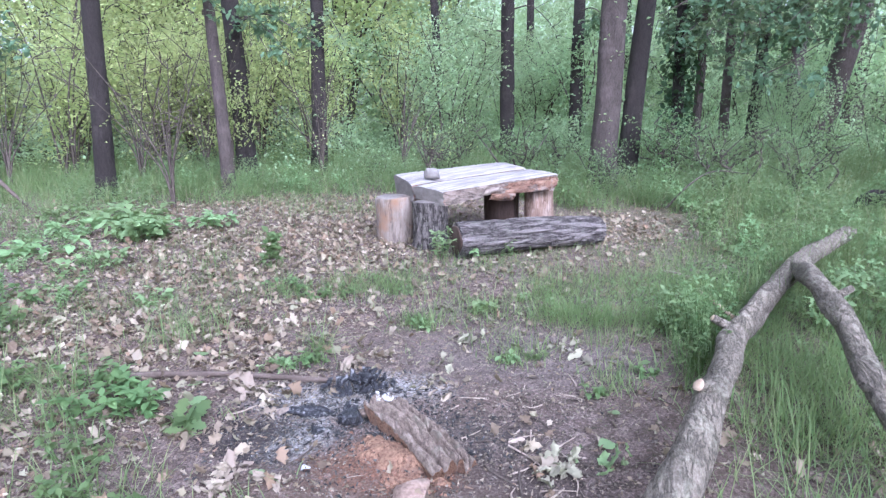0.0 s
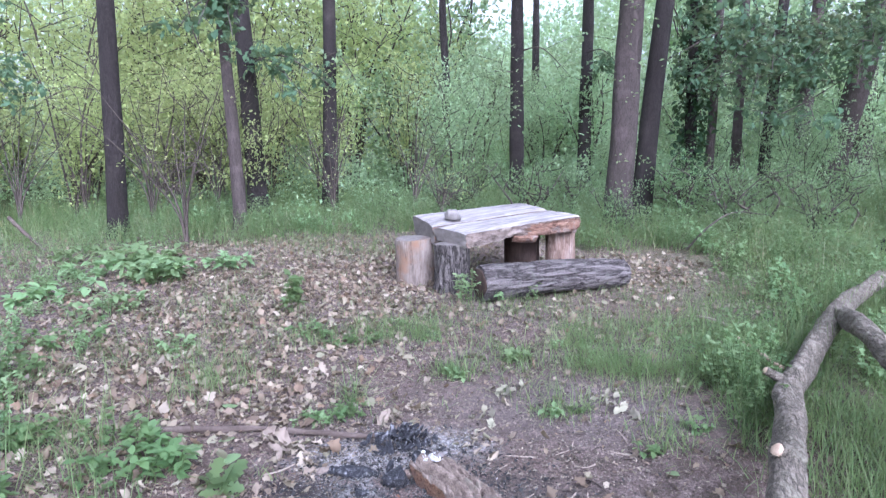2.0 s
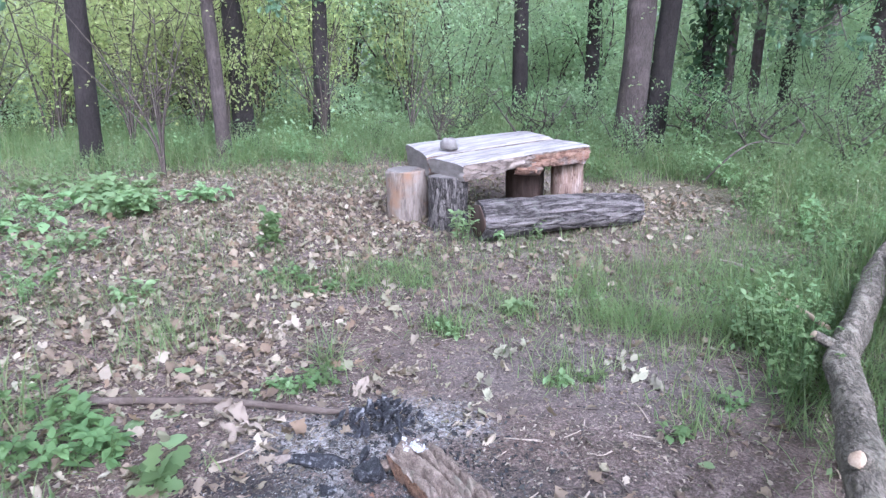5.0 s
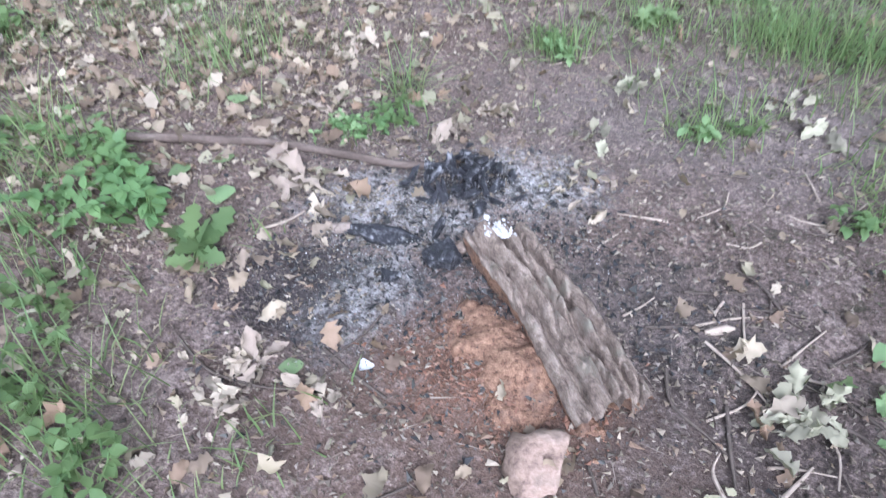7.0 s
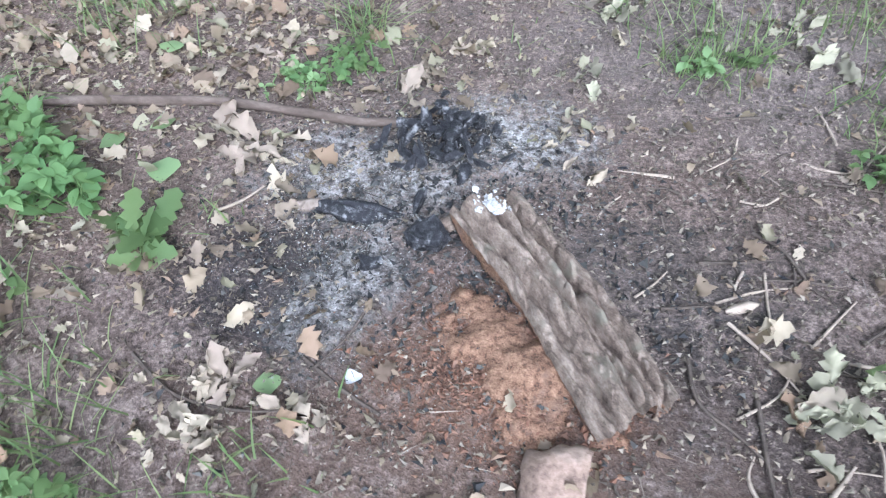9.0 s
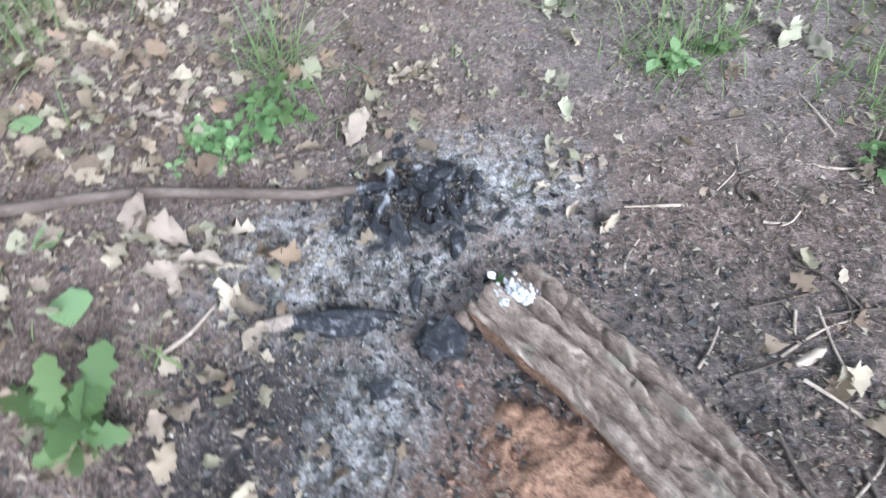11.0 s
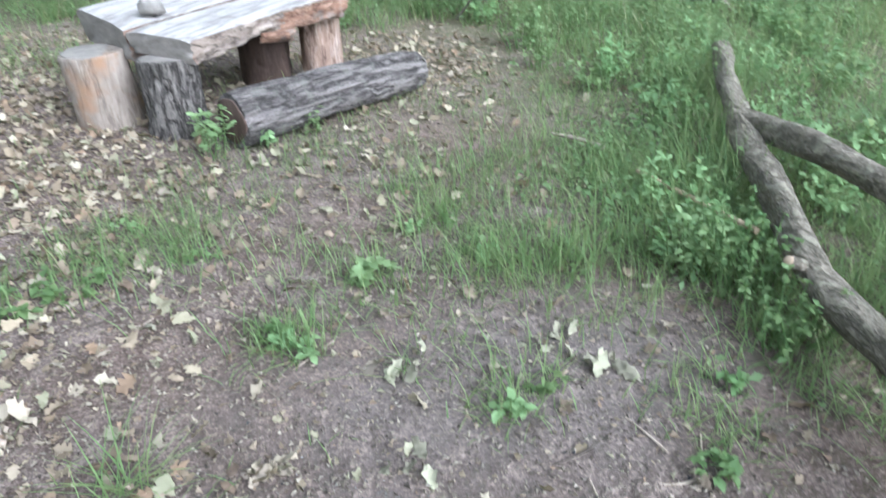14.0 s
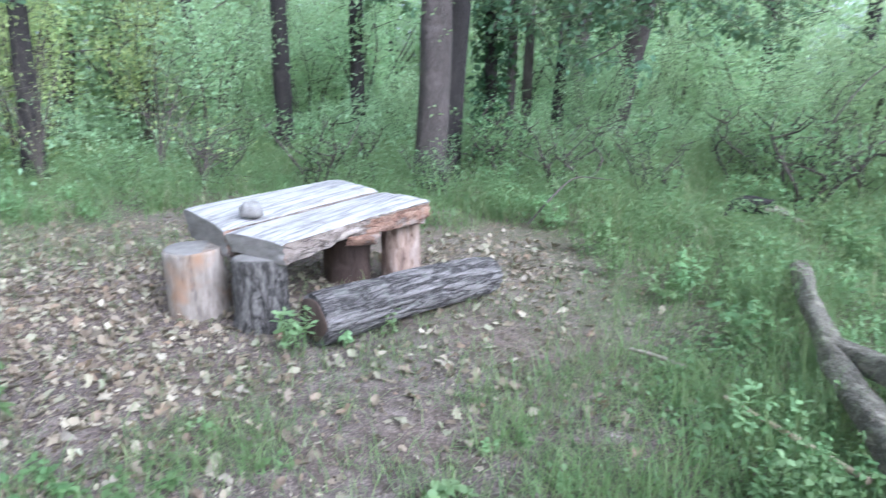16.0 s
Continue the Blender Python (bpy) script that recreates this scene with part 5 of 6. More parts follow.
# ---- fallen forked limb ----
limb = thing("fallen_limb", "long forked fallen limb with grey-brown bark", "branch")
main_path = spline([(0.96, 1.55, 0.1), (1.06, 1.9, 0.27), (1.165, 2.25, 0.31), (1.24, 2.5, 0.31), (1.325, 2.82, 0.3), (1.415, 3.2, 0.26), (1.499, 3.56, 0.219), (1.577, 3.9, 0.18), (1.683, 4.2, 0.185), (1.851, 4.6, 0.206), (2.028, 5.0, 0.212), (2.202, 5.4, 0.244), (2.462, 5.9, 0.253), (2.749, 6.4, 0.26), (2.949, 6.75, 0.268)], 260)
part("trunk", build("trunk", [tube(main_path, np.interp(np.arange(260), [0, 90, 120, 150, 200, 259], [0.064, 0.062, 0.06, 0.066, 0.068, 0.06]) * (1 + 0.07 * np.sin(np.arange(260) * 0.21) * np.sin(np.arange(260) * 0.057)), 44, 0.0, 21, 0.07, plates=(0.009, 13, 8.0))], BARK_LIMB), limb)
fork_path = spline([(2.24, 5.42, 0.25), (2.185, 5.0, 0.31), (2.135, 4.6, 0.34), (2.095, 4.2, 0.36), (2.065, 3.8, 0.35), (2.025, 3.4, 0.31), (2.0, 3.0, 0.26), (1.98, 2.6, 0.19)], 130)
part("side_limb", build("side_limb", [tube(fork_path, np.linspace(0.064, 0.05, 130), 36, 0.0, 22, 0.08, plates=(0.008, 11, 9.0))], BARK_LIMB), limb)
for q, (a, b, r) in enumerate([((1.6, 4.1, 0.2), (1.5, 4.08, 0.258), 0.02), ((1.345, 2.87, 0.33), (1.283, 2.823, 0.39), 0.026), ((2.09, 4.15, 0.38), (2.2, 4.2, 0.43), 0.018)]):
    o = part("stub", build("stub", [tube(spline([a, (np.array(a) + b) / 2, b], 6), np.linspace(r * 1.4, r, 6), 12, 0.04, q)], BARK_LIMB), limb)
    part("cut_face", build("cut_face", [disc(b, np.array(b) - a, r * 0.95, 14, q, 0.05, 0.004)], CUT_WOOD), o, "pale fresh cut")

# broken dark log in the grass
dark = thing("broken_log", "dark rotten log with a brown broken end in grass", "log")
line = spline([(3.7, 9.05, 0.14), (3.86, 9.05, 0.28), (4.15, 8.9, 0.24)], 16)
part("trunk", build("trunk", [tube(line, np.interp(np.arange(16), [0, 8, 15], [0.05, 0.085, 0.08]), 20, 0.2, 31, 0.15)], BARK_DARK), dark)
line = spline([(4.08, 8.93, 0.25), (4.24, 8.82, 0.19), (4.4, 8.72, 0.1)], 10)
part("broken_end", build("broken_end", [tube(line, np.linspace(0.065, 0.025, 10), 14, 0.25, 32, 0.15)], BARE_STUMP), dark, "pale brown splintered wood")

# thin dead branches
def stick(points, r0, r1, mat, label, name="stick", seed=0, segs=9, n=24, group=""):
    p = spline(points, n)
    o = p.mean(0)
    return thing(name, label, "stick", group, pose(*o), build(name, [tube(p - o, np.linspace(r0, r1, n), segs, 0.04, seed, 0.06)], mat))


stick([(1.39, 6.02, 0.03), (1.48, 5.86, 0.05), (1.58, 5.7, 0.05)], 0.01, 0.012, PALE_STICK, "short piece of dead branch lying in the grass", "dead_branch", 2, n=12)
stick([(1.57, 5.284, 0.08), (1.62, 4.9, 0.11), (1.67, 4.46, 0.15)], 0.011, 0.014, CUT_WOOD, "tan dead branch lying in the grass", "dead_branch", 3, n=16)
stick([(1.62, 9.3, 0.04), (1.9, 9.3, 0.36), (2.2, 9.5, 0.5), (2.6, 9.5, 0.47)], 0.013, 0.005, TWIG, "thin dark arching branch over the grass", "dead_branch", 4)
stick([(-7.8, 8.3, 0.4), (-7.2, 8.0, 0.2), (-6.7, 7.8, 0.02)], 0.03, 0.02, STICK, "dark branch leaning out of the grass", "dead_branch", 5)
for k, pts in enumerate([[(5.0, 9.8, 0.3), (5.3, 9.6, 1.2), (5.7, 9.5, 1.7), (6.3, 9.3, 2.0)], [(5.2, 9.5, 0.6), (5.9, 9.2, 1.0), (6.6, 8.8, 1.15)], [(3.1, 12.5, 1.7), (3.5, 12.3, 1.9), (4.1, 12.1, 2.3)]]):
    stick(pts, 0.016, 0.004, TWIG, "dark dead branch rising from the shrubs", "dead_branch", 6 + k)

# ---- fireplace ----
poker = thing("poker_stick", "long smooth brown poker stick with a charred end", "stick", "", pose(0, 0, 0))
poker_path = spline([(-1.55, 3.165, 0.03), (-1.26, 3.24, 0.03), (-1.03, 3.295, 0.03), (-0.826, 3.318, 0.03), (-0.541, 3.318, 0.035), (-0.42, 3.332, 0.04), (-0.3, 3.345, 0.05)], 48)
part("wood", build("wood", [tube(poker_path[:42], np.linspace(0.0165, 0.0135, 42), 12, 0.05, 11, 0.07)], STICK), poker)
part("charred_end", build("charred_end", [tube(poker_path[41:], np.linspace(0.0138, 0.009, 7), 12, 0.2, 12, 0.15)], CHAR), poker, "black charred tip")
burnt = thing("burnt_stick", "half burnt stick, grey at one end", "stick", "", pose(0, 0, 0))
part("grey_end", build("grey_end", [tube(spline([(-0.62, 2.945, 0.012), (-0.55, 2.965, 0.018), (-0.48, 2.98, 0.022)], 10), np.linspace(0.009, 0.018, 10), 10, 0.15, 2, 0.1)], BARE_STUMP), burnt, "pale grey unburnt wood")
part("charred_end", build("charred_end", [tube(spline([(-0.49, 2.978, 0.022), (-0.40, 2.985, 0.035), (-0.33, 2.99, 0.032), (-0.25, 3.01, 0.018)], 22), np.interp(np.arange(22), [0, 6, 14, 21], [0.014, 0.024, 0.02, 0.005]), 22, 0.5, 3, 0.35)], CHAR), burnt, "black charred wood")
lump("charcoal", pose(-0.226, 3.065, 0.03, 12, 0, -8), (0.016, 0.055, 0.02), 51, CHAR, "long black charcoal splinter beside the bark", "charcoal", "charcoal of the fire", rough=0.8, cut=10, blocky=True)
lump("charcoal", pose(-0.278, 2.838, 0.022, 0, 0, 30), (0.045, 0.028, 0.022), 52, CHAR, "black charcoal lump capped with white ash", "charcoal", "charcoal of the fire", rough=0.9, cut=10, blocky=True)
lump("charred_lump", pose(-0.178, 2.93, 0.045), (0.058, 0.05, 0.045), 7, CHAR, "round black charred log end", "charcoal", rough=1.1, cut=14, blocky=True)
lump("wood_chunk", pose(-0.12, 3.0, 0.04, 10, 20, 80), (0.05, 0.028, 0.024), 8, BARK_FURROW, "scorched brown chunk of wood", "wood", rough=0.9, cut=9)
rng = np.random.default_rng(9)
chunk = [lump("charcoal", pose(-0.235 + 0.02 * k, 3.32 + 0.02 * (k % 2), 0.05 + 0.012 * k, 40 * k, 30, 70 * k), ((0.034, 0.02, 0.017), (0.045, 0.017, 0.013), (0.026, 0.022, 0.018), (0.038, 0.014, 0.016))[k], 20 + k, CHAR, "black charcoal lump with ashy grey edges", "charcoal", "charcoal of the fire", rough=0.9, cut=10, blocky=True) for k in range(4)]
for k in range(58):
    a, d = rng.random() * 6.283, abs(rng.normal()) * 0.075
    x, y = -0.225 + d * 1.25 * np.cos(a), 3.335 + d * 0.95 * np.sin(a)
    if k > 44:
        x, y = -0.28 + rng.normal() * 0.07, 3.215 + rng.normal() * 0.025
    z = float(ground_z(x, y)) + 0.008 + max(0, 0.085 - d * 0.7) * rng.random()
    s = 0.5 + 0.85 * rng.random()
    copy_thing(chunk[k % 4], pose(x, y, z, rng.normal() * 35, rng.normal() * 35, rng.random() * 360) @ Matrix.Diagonal((s, s, s, 1)))
for k in range(46):
    x, y = [(-0.1, 3.0), (0.42, 3.02), (-0.4, 2.75), (0.05, 3.4)][k % 4]
    x, y, s = x + rng.normal() * 0.13, y + rng.normal() * 0.09, 0.15 + 0.3 * rng.random()
    copy_thing(chunk[k % 4], pose(x, y, float(ground_z(x, y)) + 0.004, rng.normal() * 25, rng.normal() * 25, rng.random() * 360) @ Matrix.Diagonal((s, s, s, 1)))


# the ridged slab of bark with its rotten wood
def bark_slab():
    a, b = np.array([-0.05, 3.05]), np.array([0.42, 2.595])
    nu, nv = 170, 72
    stand = pose(a[0], a[1], 0, 0, 0, math.degrees(math.atan2(b[1] - a[1], b[0] - a[0])))
    t = thing("bark_slab", "slab of deeply furrowed brown bark, ash on its upper end", "bark", at=stand)
    u, v = np.meshgrid(np.linspace(0, 1, nu), np.linspace(-1, 1, nv), indexing="ij")
    ax = (b - a) / np.linalg.norm(b - a)
    side = np.array([ax[1], -ax[0]]) * -1
    half = 0.092 + 0.008 * u + 0.012 * (fbm(u * 9, np.sign(v) * 3.1 + 9, 5) - 0.47)
    xy = a + (b - a) * u[..., None] + (0.015 * np.sin(u * 4))[..., None] * side + side * (v * half)[..., None]
    end = 0.02 * (fbm(v * 5 + 7, u * 0, 3) - 0.47)
    xy = xy + ax * (end * np.where(u > 0.5, u, -(1 - u)))[..., None]
    s = v + 0.22 * (fbm(u * 4, v * 1.0, 8) - 0.47) + 0.1 * (fbm(u * 12, v * 3, 9) - 0.47)
    warp = 1.5 * (fbm(u * 1.9, v * 0.7, 8) - 0.47) + 0.28 * (fbm(u * 9, v * 3, 9) - 0.47)
    long_ridge = np.abs(np.sin(np.pi * (1.7 * v + warp))) ** 0.75
    cross = np.clip(np.abs(vnoise(u * 8 + 2.2 * v + warp, v * 3.5 - 1.5 * u, 31) - 0.5) * 7, 0, 1)
    fine = np.clip(np.abs(vnoise(u * 21 + 3 * warp, v * 9 + 2 * warp, 32) - 0.5) * 5, 0, 1)
    split = np.exp(-((s - 0.38 - 0.08 * np.sin(u * 7)) / 0.12) ** 2)
    top = 0.05 - 0.022 * u + 0.028 * np.sqrt(np.clip(1 - v * v, 0, 1)) + 0.044 * long_ridge * (0.8 + 0.2 * cross) + 0.006 * cross + 0.003 * fine - 0.05 * split - 0.016 * np.clip((v - 0.4) * 6, 0, 1) + 0.014 * (fbm(u * 40, v * 12, 14) - 0.47)
    idx = np.arange(nu * nv).reshape(nu, nv)
    q = np.stack([idx[:-1, :-1], idx[1:, :-1], idx[1:, 1:], idx[:-1, 1:]], -1).reshape(-1, 4)[:, ::-1]
    part("bark", build("bark", turned([(np.stack([xy[..., 0], xy[..., 1], top], -1).reshape(-1, 3), [q])], stand), BARK_FURROW), t, "grey-brown bark with deep furrows")
    rim = np.concatenate([idx[:, 0], idx[-1, 1:], idx[::-1, -1][1:], idx[0, ::-1][1:-1]])
    tv = np.stack([xy[..., 0], xy[..., 1], top], -1).reshape(-1, 3)[rim]
    mid = tv.mean(0)
    rows = []
    for f in np.linspace(0, 1, 6):
        p = tv.copy()
        p[:, 2] = tv[:, 2] * (1 - f) + 0.012 * f + 0.0
        p[:, :2] += (mid[:2] - tv[:, :2]) * (0.16 * f) + 0.01 * (fbm(np.arange(len(p)) * 0.3, f * 6 + 0 * p[:, 0], 6) - 0.47)[:, None] * (f > 0)
        rows.append(p)
    m = len(rim)
    kk, jj = np.meshgrid(np.arange(5), np.arange(m), indexing="ij")
    A, B = kk * m + jj, kk * m + (jj + 1) % m
    part("broken_wood", build("broken_wood", turned([(np.concatenate(rows), [np.stack([A, A + m, B + m, B], -1).reshape(-1, 4)[:, ::-1]])], stand), ROTTEN), t, "reddish broken wood under the bark")
    r = np.random.default_rng(3)
    for k in range(60):
        sx = 0.004 + 0.013 * r.random() ** 1.8
        along = 0.022 * r.normal()
        x, y, z = -0.022 + 0.5 * along + 0.024 * r.normal(), 3.022 - 0.5 * along + 0.012 * r.normal(), 0.11 + 0.012 * r.random()
        o = lump("ash_crust", Matrix.Identity(4), (sx * 0.8, sx * (0.35 + 0.4 * r.random()), 0.005), 70 + k, WHITE_ASH, "", "", rough=0.9, cut=5)
        for key in ("label", "category"):
            if key in o:
                del o[key]
        o.parent, o.matrix_basis = t, stand.inverted() @ pose(x, y, z + 0.004, r.normal() * 12, r.normal() * 12, r.random() * 180)
        o["label"] = "white crust of ash"


bark_slab()

# crumbled rotten wood beside it
gx2, gy2 = np.meshgrid(np.linspace(-0.26, 0.26, 80), np.linspace(-0.22, 0.22, 70), indexing="ij")
rr = np.hypot((gx2 + 0.75 * gy2 - 0.0) / 0.13, gy2 / 0.15) + 1.9 * (fbm(gx2 * 14, gy2 * 14, 17) - 0.47)
hz = 0.045 * np.clip(1.15 - rr, 0, 1) + 0.01 * (fbm(gx2 * 20, gy2 * 20, 18) - 0.47) + 0.007 * (fbm(gx2 * 75, gy2 * 75, 19) - 0.47) - 0.012 * (rr > 1.1)
idx = np.arange(80 * 70).reshape(80, 70)
q = np.stack([idx[:-1, :-1], idx[1:, :-1], idx[1:, 1:], idx[:-1, 1:]], -1).reshape(-1, 4)
keep = ~(rr.reshape(-1)[q] > 1.25).all(1)
mound = np.stack([gx2, gy2, hz + ground_z(gx2 + 0.15, gy2 + 2.65)], -1).reshape(-1, 3)
thing("rotten_wood_heap", "crumbled orange-brown rotten wood beside the bark", "wood", kind="stuff", at=pose(0.15, 2.65, 0), me=build("rotten_wood_heap", [(mound, [q[keep]])], ROTTEN))
lump("stone", pose(0.285, 2.425, 0.034, 4, -6, 2), (0.075, 0.105, 0.044), 14, STONE, "flat tan stone beside the rotten wood", "stone", rough=0.6, cut=16)
# curled white ash scrap
sv, sf = strip_leaf([0.2, 0.45, 0.5, 0.4, 0.25, 0.1], 0.5, -0.2, 0.15)
thing("ash_scrap", "thin curled scrap of white burnt paper", "ash", at=pose(-0.2, 2.52, 0.018, 8, 0, -60), me=build("ash_scrap", [(sv * 0.038, [sf])], ASH))
o = stick([(-0.32, 2.55, 0.012), (-0.2, 2.5, 0.015), (-0.1, 2.47, 0.012)], 0.006, 0.004, TWIG, "thin grey twig beside the ash", "twig", 9)
short = thing("short_log", "short cut branch with a reddish sawn end", "log")
part("wood", build("wood", [tube(spline([(1.235, 2.86, -0.01), (1.22, 2.81, 0.035), (1.205, 2.765, 0.075)], 10), np.full(10, 0.042), 16, 0.08, 4, 0.04)], BARK_STUMP), short)
part("cut_end", build("cut_end", [disc((1.204, 2.762, 0.078), (-0.2, -0.6, 0.6), 0.041, 16, 4)], RED_CUT), short, "reddish sawn end")

# twigs lying about: the longer ones in their places, then the rest strewn
for k, (line, r, m) in enumerate([
        ([(0.602, 3.194), (0.676, 3.151), (0.743, 3.063), (0.783, 3.036)], 0.0055, TWIG), ([(0.738, 2.891), (0.785, 2.97), (0.831, 3.045)], 0.004, PALE_STICK),
        ([(0.417, 2.9), (0.48, 2.922), (0.542, 2.95)], 0.005, TWIG), ([(0.637, 3.079), (0.648, 2.976), (0.664, 2.884)], 0.004, PALE_STICK),
        ([(0.488, 2.783), (0.517, 2.681), (0.605, 2.633), (0.662, 2.593)], 0.005, TWIG), ([(0.632, 2.725), (0.651, 2.616), (0.672, 2.531)], 0.006, TWIG),
        ([(0.871, 2.758), (0.913, 2.744), (0.98, 2.7)], 0.006, TWIG), ([(-0.703, 2.445), (-0.606, 2.401), (-0.521, 2.379), (-0.388, 2.389), (-0.267, 2.424)], 0.0045, TWIG),
        ([(-0.75, 2.884), (-0.7, 2.947), (-0.663, 3.016)], 0.005, PALE_STICK), ([(0.357, 2.917), (0.394, 2.97), (0.419, 3.02)], 0.0035, PALE_STICK),
        ([(-0.062, 2.187), (-0.001, 2.243), (0.042, 2.287)], 0.005, TWIG), ([(0.762, 2.549), (0.785, 2.589), (0.813, 2.639)], 0.006, PALE_STICK)]):
    stick([(x, y, float(ground_z(x, y)) + 0.008) for x, y in line], r, r * 0.55, m, "thin dry twig lying on the soil", "twig", 90 + k, 6, 12, "twigs round the fire")
thing("wood_chip", "pale splintered wood chip on the soil", "wood", at=pose(0.588, 2.955, 0.012, 4, 3, -62), me=build("wood_chip", [tube(np.array([(0, -0.035, 0), (0, -0.01, 0.003), (0, 0.02, 0.002), (0, 0.04, 0)]), [0.005, 0.012, 0.01, 0.003], 8, 0.2, 3, 0.2)], PALE_STICK))
rng = np.random.default_rng(14)
for k in range(58):
    x, y = rng.uniform(-1.4, 1.5), rng.uniform(2.0, 5.0)
    if k < 34:
        x, y = 0.75 + rng.normal() * 0.35, 2.95 + rng.normal() * 0.4
    if abs(x - 0.2) < 0.25 and abs(y - 2.8) < 0.3:
        x += 0.5
    a, l, z = rng.random() * 6.283, 0.06 + 0.18 * rng.random() ** 2, float(ground_z(x, y)) + 0.006
    d = np.array([np.cos(a), np.sin(a), 0]) * l / 2
    c = np.array([x, y, z])
    stick([c - d, c + rng.normal(size=3) * [0.012, 0.012, 0.002], c + d], 0.0035 + 0.002 * rng.random(), 0.002, PALE_STICK if rng.random() < 0.35 else TWIG, "thin dry twig lying on the soil", "twig", k, 5, 7, "twigs round the fire")


# ---- dry leaves ----
def leaf_pile(x, y, count, spread, size, mat, label, seed):
    r = np.random.default_rng(seed)
    t = thing("dry_leaf_cluster", label, "leaves", "clusters of dry leaves", pose(x, y, float(ground_z(x, y))))
    for k in range(int(count * 1.6)):
        v, f = curled_leaf(r)
        part("leaf", build("leaf", [(v * size * (0.6 + 0.5 * r.random()), [f])], mat), t, at=pose(r.normal() * spread, r.normal() * spread, 0.01 + 0.025 * r.random(), r.normal() * 20, r.normal() * 26, r.random() * 360))


leaf_pile(-0.465, 2.435, 13, 0.028, 0.075, PALE_LITTER, "heap of curled pale dry oak leaves", 1)
leaf_pile(-0.43, 2.32, 7, 0.022, 0.07, PALE_LITTER, "heap of curled pale dry oak leaves", 2)
leaf_pile(0.79, 2.74, 11, 0.034, 0.08, GREYGREEN_LITTER, "heap of wilted grey-green leaves", 3)
leaf_pile(0.97, 2.86, 4, 0.05, 0.1, LIGHT_WEED, "few fresh green leaves on a fallen twig", 4)
leaf_pile(-0.24, 2.42, 3, 0.02, 0.09, PALE_LITTER, "curled yellowish dry leaves", 5)
leaf_pile(-0.3, 3.8, 9, 0.04, 0.07, PALE_LITTER, "pale clump of crumbled dry leaves", 6)
leaf_pile(-1.11, 4.1, 9, 0.06, 0.1, PALE_LITTER, "pale clump of crumbled dry leaves", 7)
leaf_pile(-0.97, 3.62, 6, 0.06, 0.09, PALE_LITTER, "pale clump of crumbled dry leaves", 8)
leaf_pile(0.08, 3.7, 4, 0.04, 0.08, GREYGREEN_LITTER, "few wilted grey-green leaves", 9)
leaf_pile(0.82, 4.01, 3, 0.03, 0.11, GREYGREEN_LITTER, "few wilted grey-green leaves", 10)
leaf_pile(0.66, 4.2, 6, 0.07, 0.07, GREYGREEN_LITTER, "few wilted grey-green leaves", 11)
leaf_pile(0.1, 4.1, 6, 0.06, 0.08, GREYGREEN_LITTER, "few wilted grey-green leaves", 12)
leaf_pile(-0.75, 3.15, 9, 0.065, 0.11, PALE_LITTER, "flat pale dry oak leaves", 13)
leaf_pile(-0.41, 3.55, 5, 0.045, 0.1, PALE_LITTER, "flat pale dry oak leaves", 15)
leaf_pile(0.12, 3.42, 7, 0.07, 0.06, PALE_LITTER, "pale clump of crumbled dry leaves", 14)


def litter_density(x, y):
    n = fbm(x * 1.1, y * 1.1, 51)
    d = 0.10 + 0.3 * np.clip((-x - 2.6) * 0.7, 0, 1) + 0.9 * bump_at(x, y, -2.1, 6.5, 1.2, 1.6) + 0.4 * bump_at(x, y, -2.0, 4.2, 1.1, 1.2) + 0.5 * bump_at(x, y, 1.1, 8.0, 0.8, 0.8) + 0.4 * bump_at(x, y, -2.6, 9.0, 1.5, 0.9) + 0.15 * bump_at(x, y, 0.3, 5.9, 0.8, 0.5) + 0.75 * bump_at(x, y, -2.2, 3.1, 1.1, 1.4) + 0.35 * bump_at(x, y, -1.5, 3.6, 0.6, 0.6)
    d *= 1 - 0.75 * bump_at(x, y, 0.35, 3.5, 0.85, 0.9)
    return np.clip(d * (0.35 + 1.5 * n), 0, 1) * (1 - 0.8 * np.clip(grass_cover(x, y), 0, 1))


def lying(rng, x, y, leaf, size, tilt=0.3, lift=0.008):
    n = len(x)
    rot = turns(rng.random(n) * 6.283, rng.normal(0.1, tilt, n), rng.normal(0, tilt, n))
    return scatter(leaf, np.stack([x, y, ground_z(x, y) + lift + 0.012 * rng.random(n)], -1), rot, size)


rng = np.random.default_rng(88)
k = 110000
x, y = rng.uniform(-7, 4, k), rng.uniform(-2.5, 11, k)
keep = (rng.random(k) < litter_density(x, y)) & (np.hypot(x - 0.1, (y - 2.9)) > 0.35) & ~((np.abs(y - 3.27) < 0.05) & (x > -1.5) & (x < -0.2))
x, y = x[keep], y[keep]
sz = 0.014 + 0.07 * rng.random(len(x)) ** 2.0
third = rng.integers(0, 22, len(x))
forms = [curled_leaf(rng, 4, True) for f in range(22)]
tagged(new("leaf_litter", build("leaf_litter", [lying(rng, x[third == f], y[third == f], forms[f], sz[third == f], 0.42) for f in range(22)], LITTER)), "brown and beige dry leaves strewn over the soil", "leaves", kind="stuff")

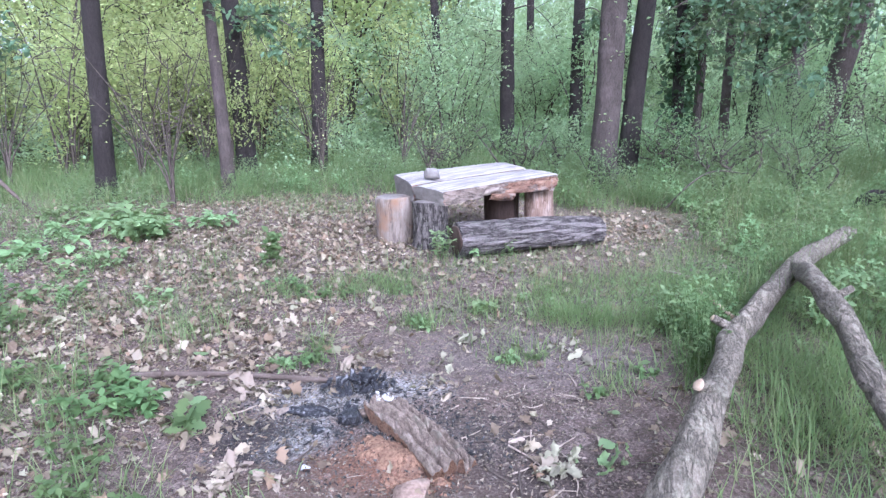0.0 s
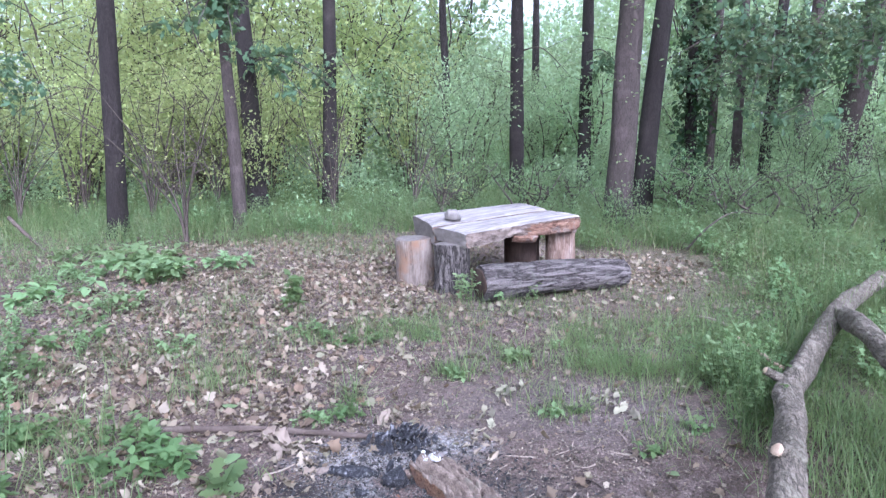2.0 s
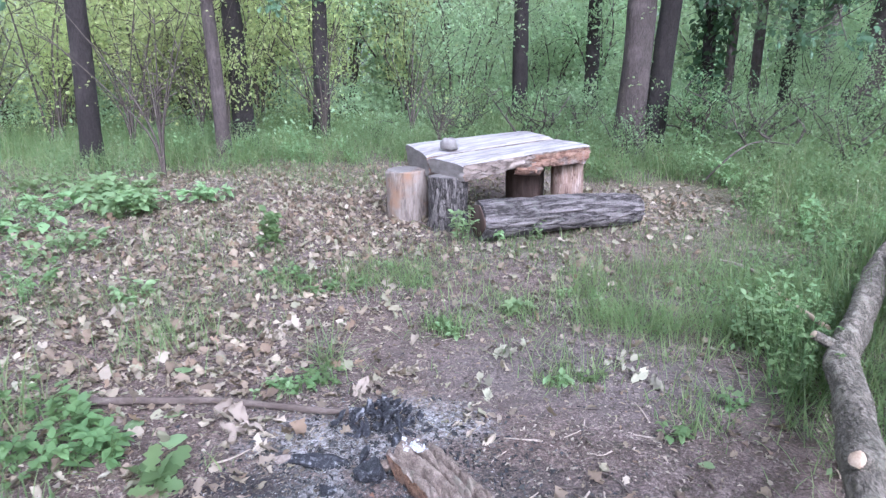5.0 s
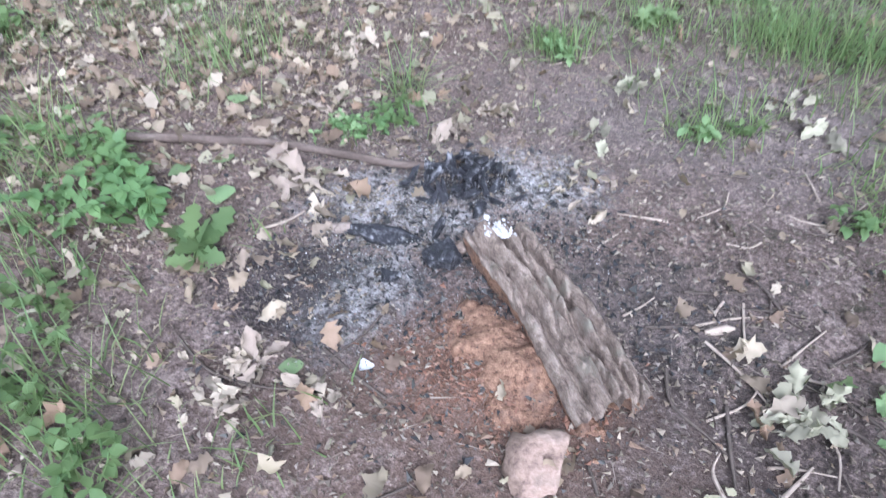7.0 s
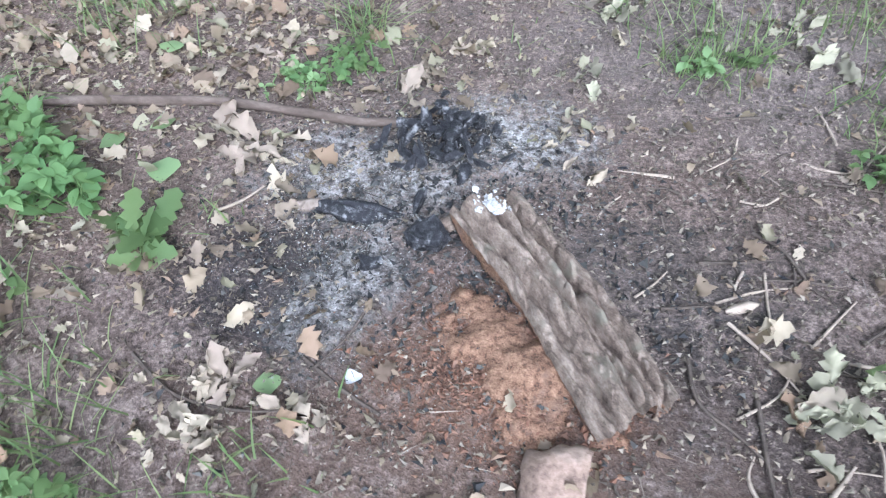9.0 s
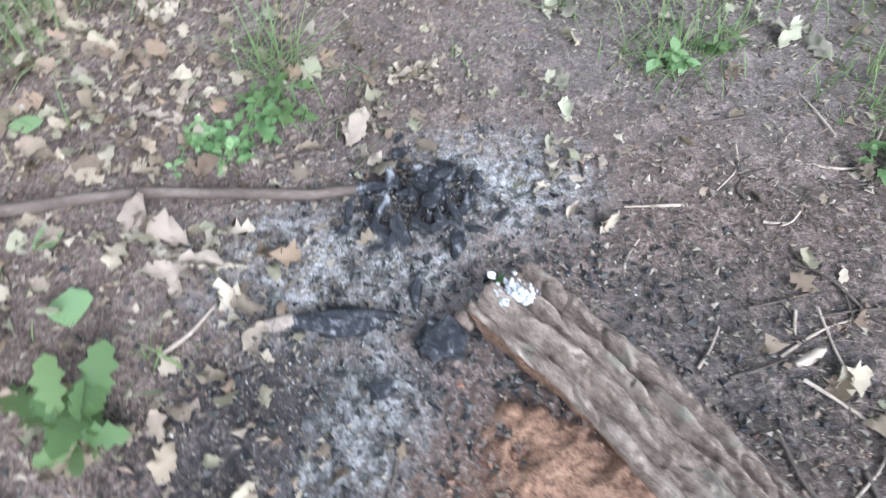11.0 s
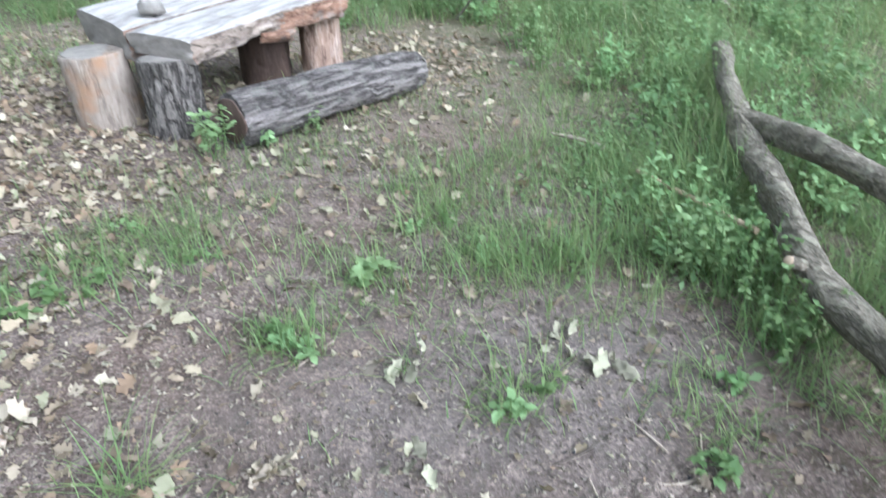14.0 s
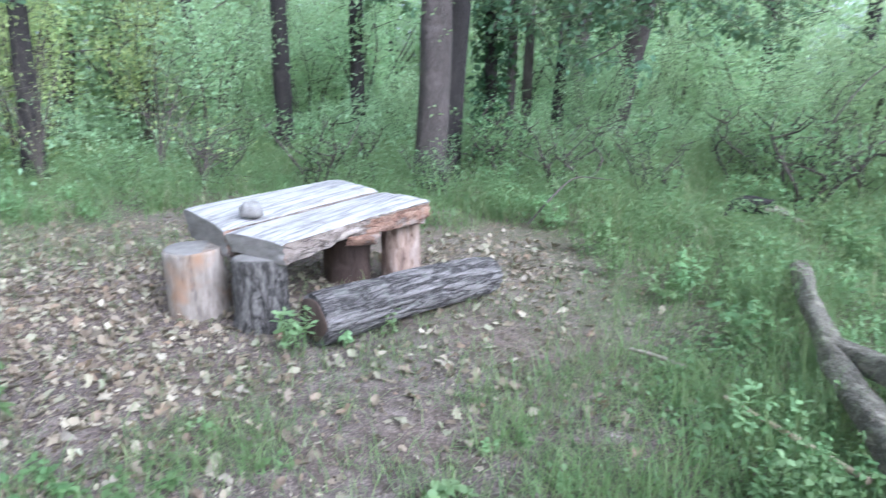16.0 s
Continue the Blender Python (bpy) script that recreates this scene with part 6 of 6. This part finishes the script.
# chips, bark crumbs and stalks
SHARD_RNG = np.random.default_rng(4)
SHARDS = [(np.array([[-0.5, -0.4, 0], [0.5, -0.3, 0], [0.1, 0.6, 0], [0, 0, 0.45]]) + SHARD_RNG.normal(size=(4, 3)) * 0.16,
           np.array([[0, 2, 1], [0, 1, 3], [1, 2, 3], [2, 0, 3]])) for q in range(6)]
SPLINTER = (np.array([[-0.06, -1, 0], [0.06, -0.9, 0], [0.05, 1, 0], [0, 0, 0.09]]), np.array([[0, 2, 1], [0, 1, 3], [1, 2, 3], [2, 0, 3]]))


def strew(name, label, count, centre, spread, mat, small, large, shapes=None, clear=0.0):
    """A drift of small bits that thins outwards."""
    shapes = shapes or SHARDS + [SPLINTER]
    x, y = rng.normal(centre[0], spread[0], count), rng.normal(centre[1], spread[1], count)
    keep = (y > 1.2) & (rng.random(count) < 0.25 + 0.9 * fbm(x * 3, y * 3, 61)) & (rng.random(count) < np.hypot(x + 0.05, y - 2.98) / max(clear, 0.01))
    x, y = x[keep], y[keep]
    pick, chunks = rng.integers(0, len(shapes), len(x)), []
    for f, shape in enumerate(shapes):
        i = pick == f
        n = int(i.sum())
        l = small + (large - small) * rng.random(n) ** 3.5
        chunks.append(lying(rng, x[i], y[i], shape, np.stack([l * (0.35 + 0.65 * rng.random(n)), l, l * 0.6], -1), 0.35, 0.002))
    tagged(new(name, build(name, chunks, mat, False)), label, "debris", kind="stuff")


strew("soil_crumbs", "chips of bark, leaf and straw on the soil", 90000, (0.1, 3.5), (1.3, 1.3), CRUMBS, 0.004, 0.02, clear=0.42)
strew("dry_stalks", "thin pale straws and splinters strewn on the soil", 9000, (0.25, 3.3), (1.1, 1.0), CRUMBS, 0.006, 0.042, [SPLINTER], 0.3)
strew("ash_flakes", "white and grey flakes of ash round the fire", 12000, (-0.26, 3.08), (0.23, 0.24), ASH_BITS, 0.002, 0.008)
strew("charcoal_bits", "small black bits of charcoal round the fire", 6500, (-0.12, 2.95), (0.36, 0.27), CHAR_BITS, 0.004, 0.026)
strew("wood_crumbs", "orange-brown crumbs of rotten wood", 4500, (0.12, 2.62), (0.12, 0.09), ROT_BITS, 0.004, 0.02)

k = 90000
x, y = rng.uniform(-5, 2.2, k), rng.uniform(1.6, 10, k)
keep = (rng.random(k) < 0.25 + 0.75 * litter_density(x, y)) & (rng.random(k) > grass_cover(x, y)) & (np.hypot(x - 0.05, y - 2.95) > 0.5)
x, y = x[keep], y[keep]
pick, chunks = rng.integers(0, 7, len(x)), []
for f, form in enumerate(SHARDS + [SPLINTER]):
    i = pick == f
    l = 0.008 + 0.022 * rng.random(int(i.sum())) ** 2
    chunks.append(lying(rng, x[i], y[i], form, np.stack([l * 0.7, l, l * 0.3], -1), 0.4, 0.003))
tagged(new("leaf_fragments", build("leaf_fragments", chunks, LITTER, False)), "small broken bits of dry leaf over the soil", "debris", kind="stuff")

for x, y, s, rz in [(-1.0, 3.04, 0.1, 200), (-1.2, 3.11, 0.09, 150), (-0.34, 2.44, 0.06, 40), (-1.08, 3.2, 0.08, 130), (-1.3, 3.5, 0.08, 20), (1.02, 3.3, 0.06, 70), (0.93, 2.98, 0.08, 300)]:
    v, f = BROAD
    thing("green_leaf", "single fallen green leaf flat on the soil", "leaf", "fallen green leaves", pose(x, y, float(ground_z(x, y)) + 0.015, 4, 6, rz), build("green_leaf", [(v * [1.6 * s, s, s * 0.5], [f])], LIGHT_WEED))

# the leaves nearest the path, one by one
shapes = [build("fallen_leaf", [(v * s, [f])], m) for (v, f), s, m in
          [(curled_leaf(rng, 5, q % 2 == 0), 0.045 + 0.003 * q, (LITTER, PALE_LITTER, LITTER, GREYGREEN_LITTER)[q % 4]) for q in range(12)]]
n = 0
while n < 280:
    x, y = rng.uniform(-2.2, 1.6), rng.uniform(2.0, 5.4)
    if np.hypot(x - 0.1, y - 2.9) < 0.33 or np.hypot(x + 0.2, y - 3.15) < 0.4 or rng.random() > 0.25 + float(litter_density(x, y)):
        continue
    s = 0.4 + 0.6 * rng.random()
    part("fallen_leaf", shapes[n % 12], ground, at=pose(x, y, float(ground_z(x, y)) + 0.012, rng.normal() * 16, rng.normal() * 18, rng.random() * 360) @ Matrix.Diagonal((s, s, s, 1)))
    n += 1
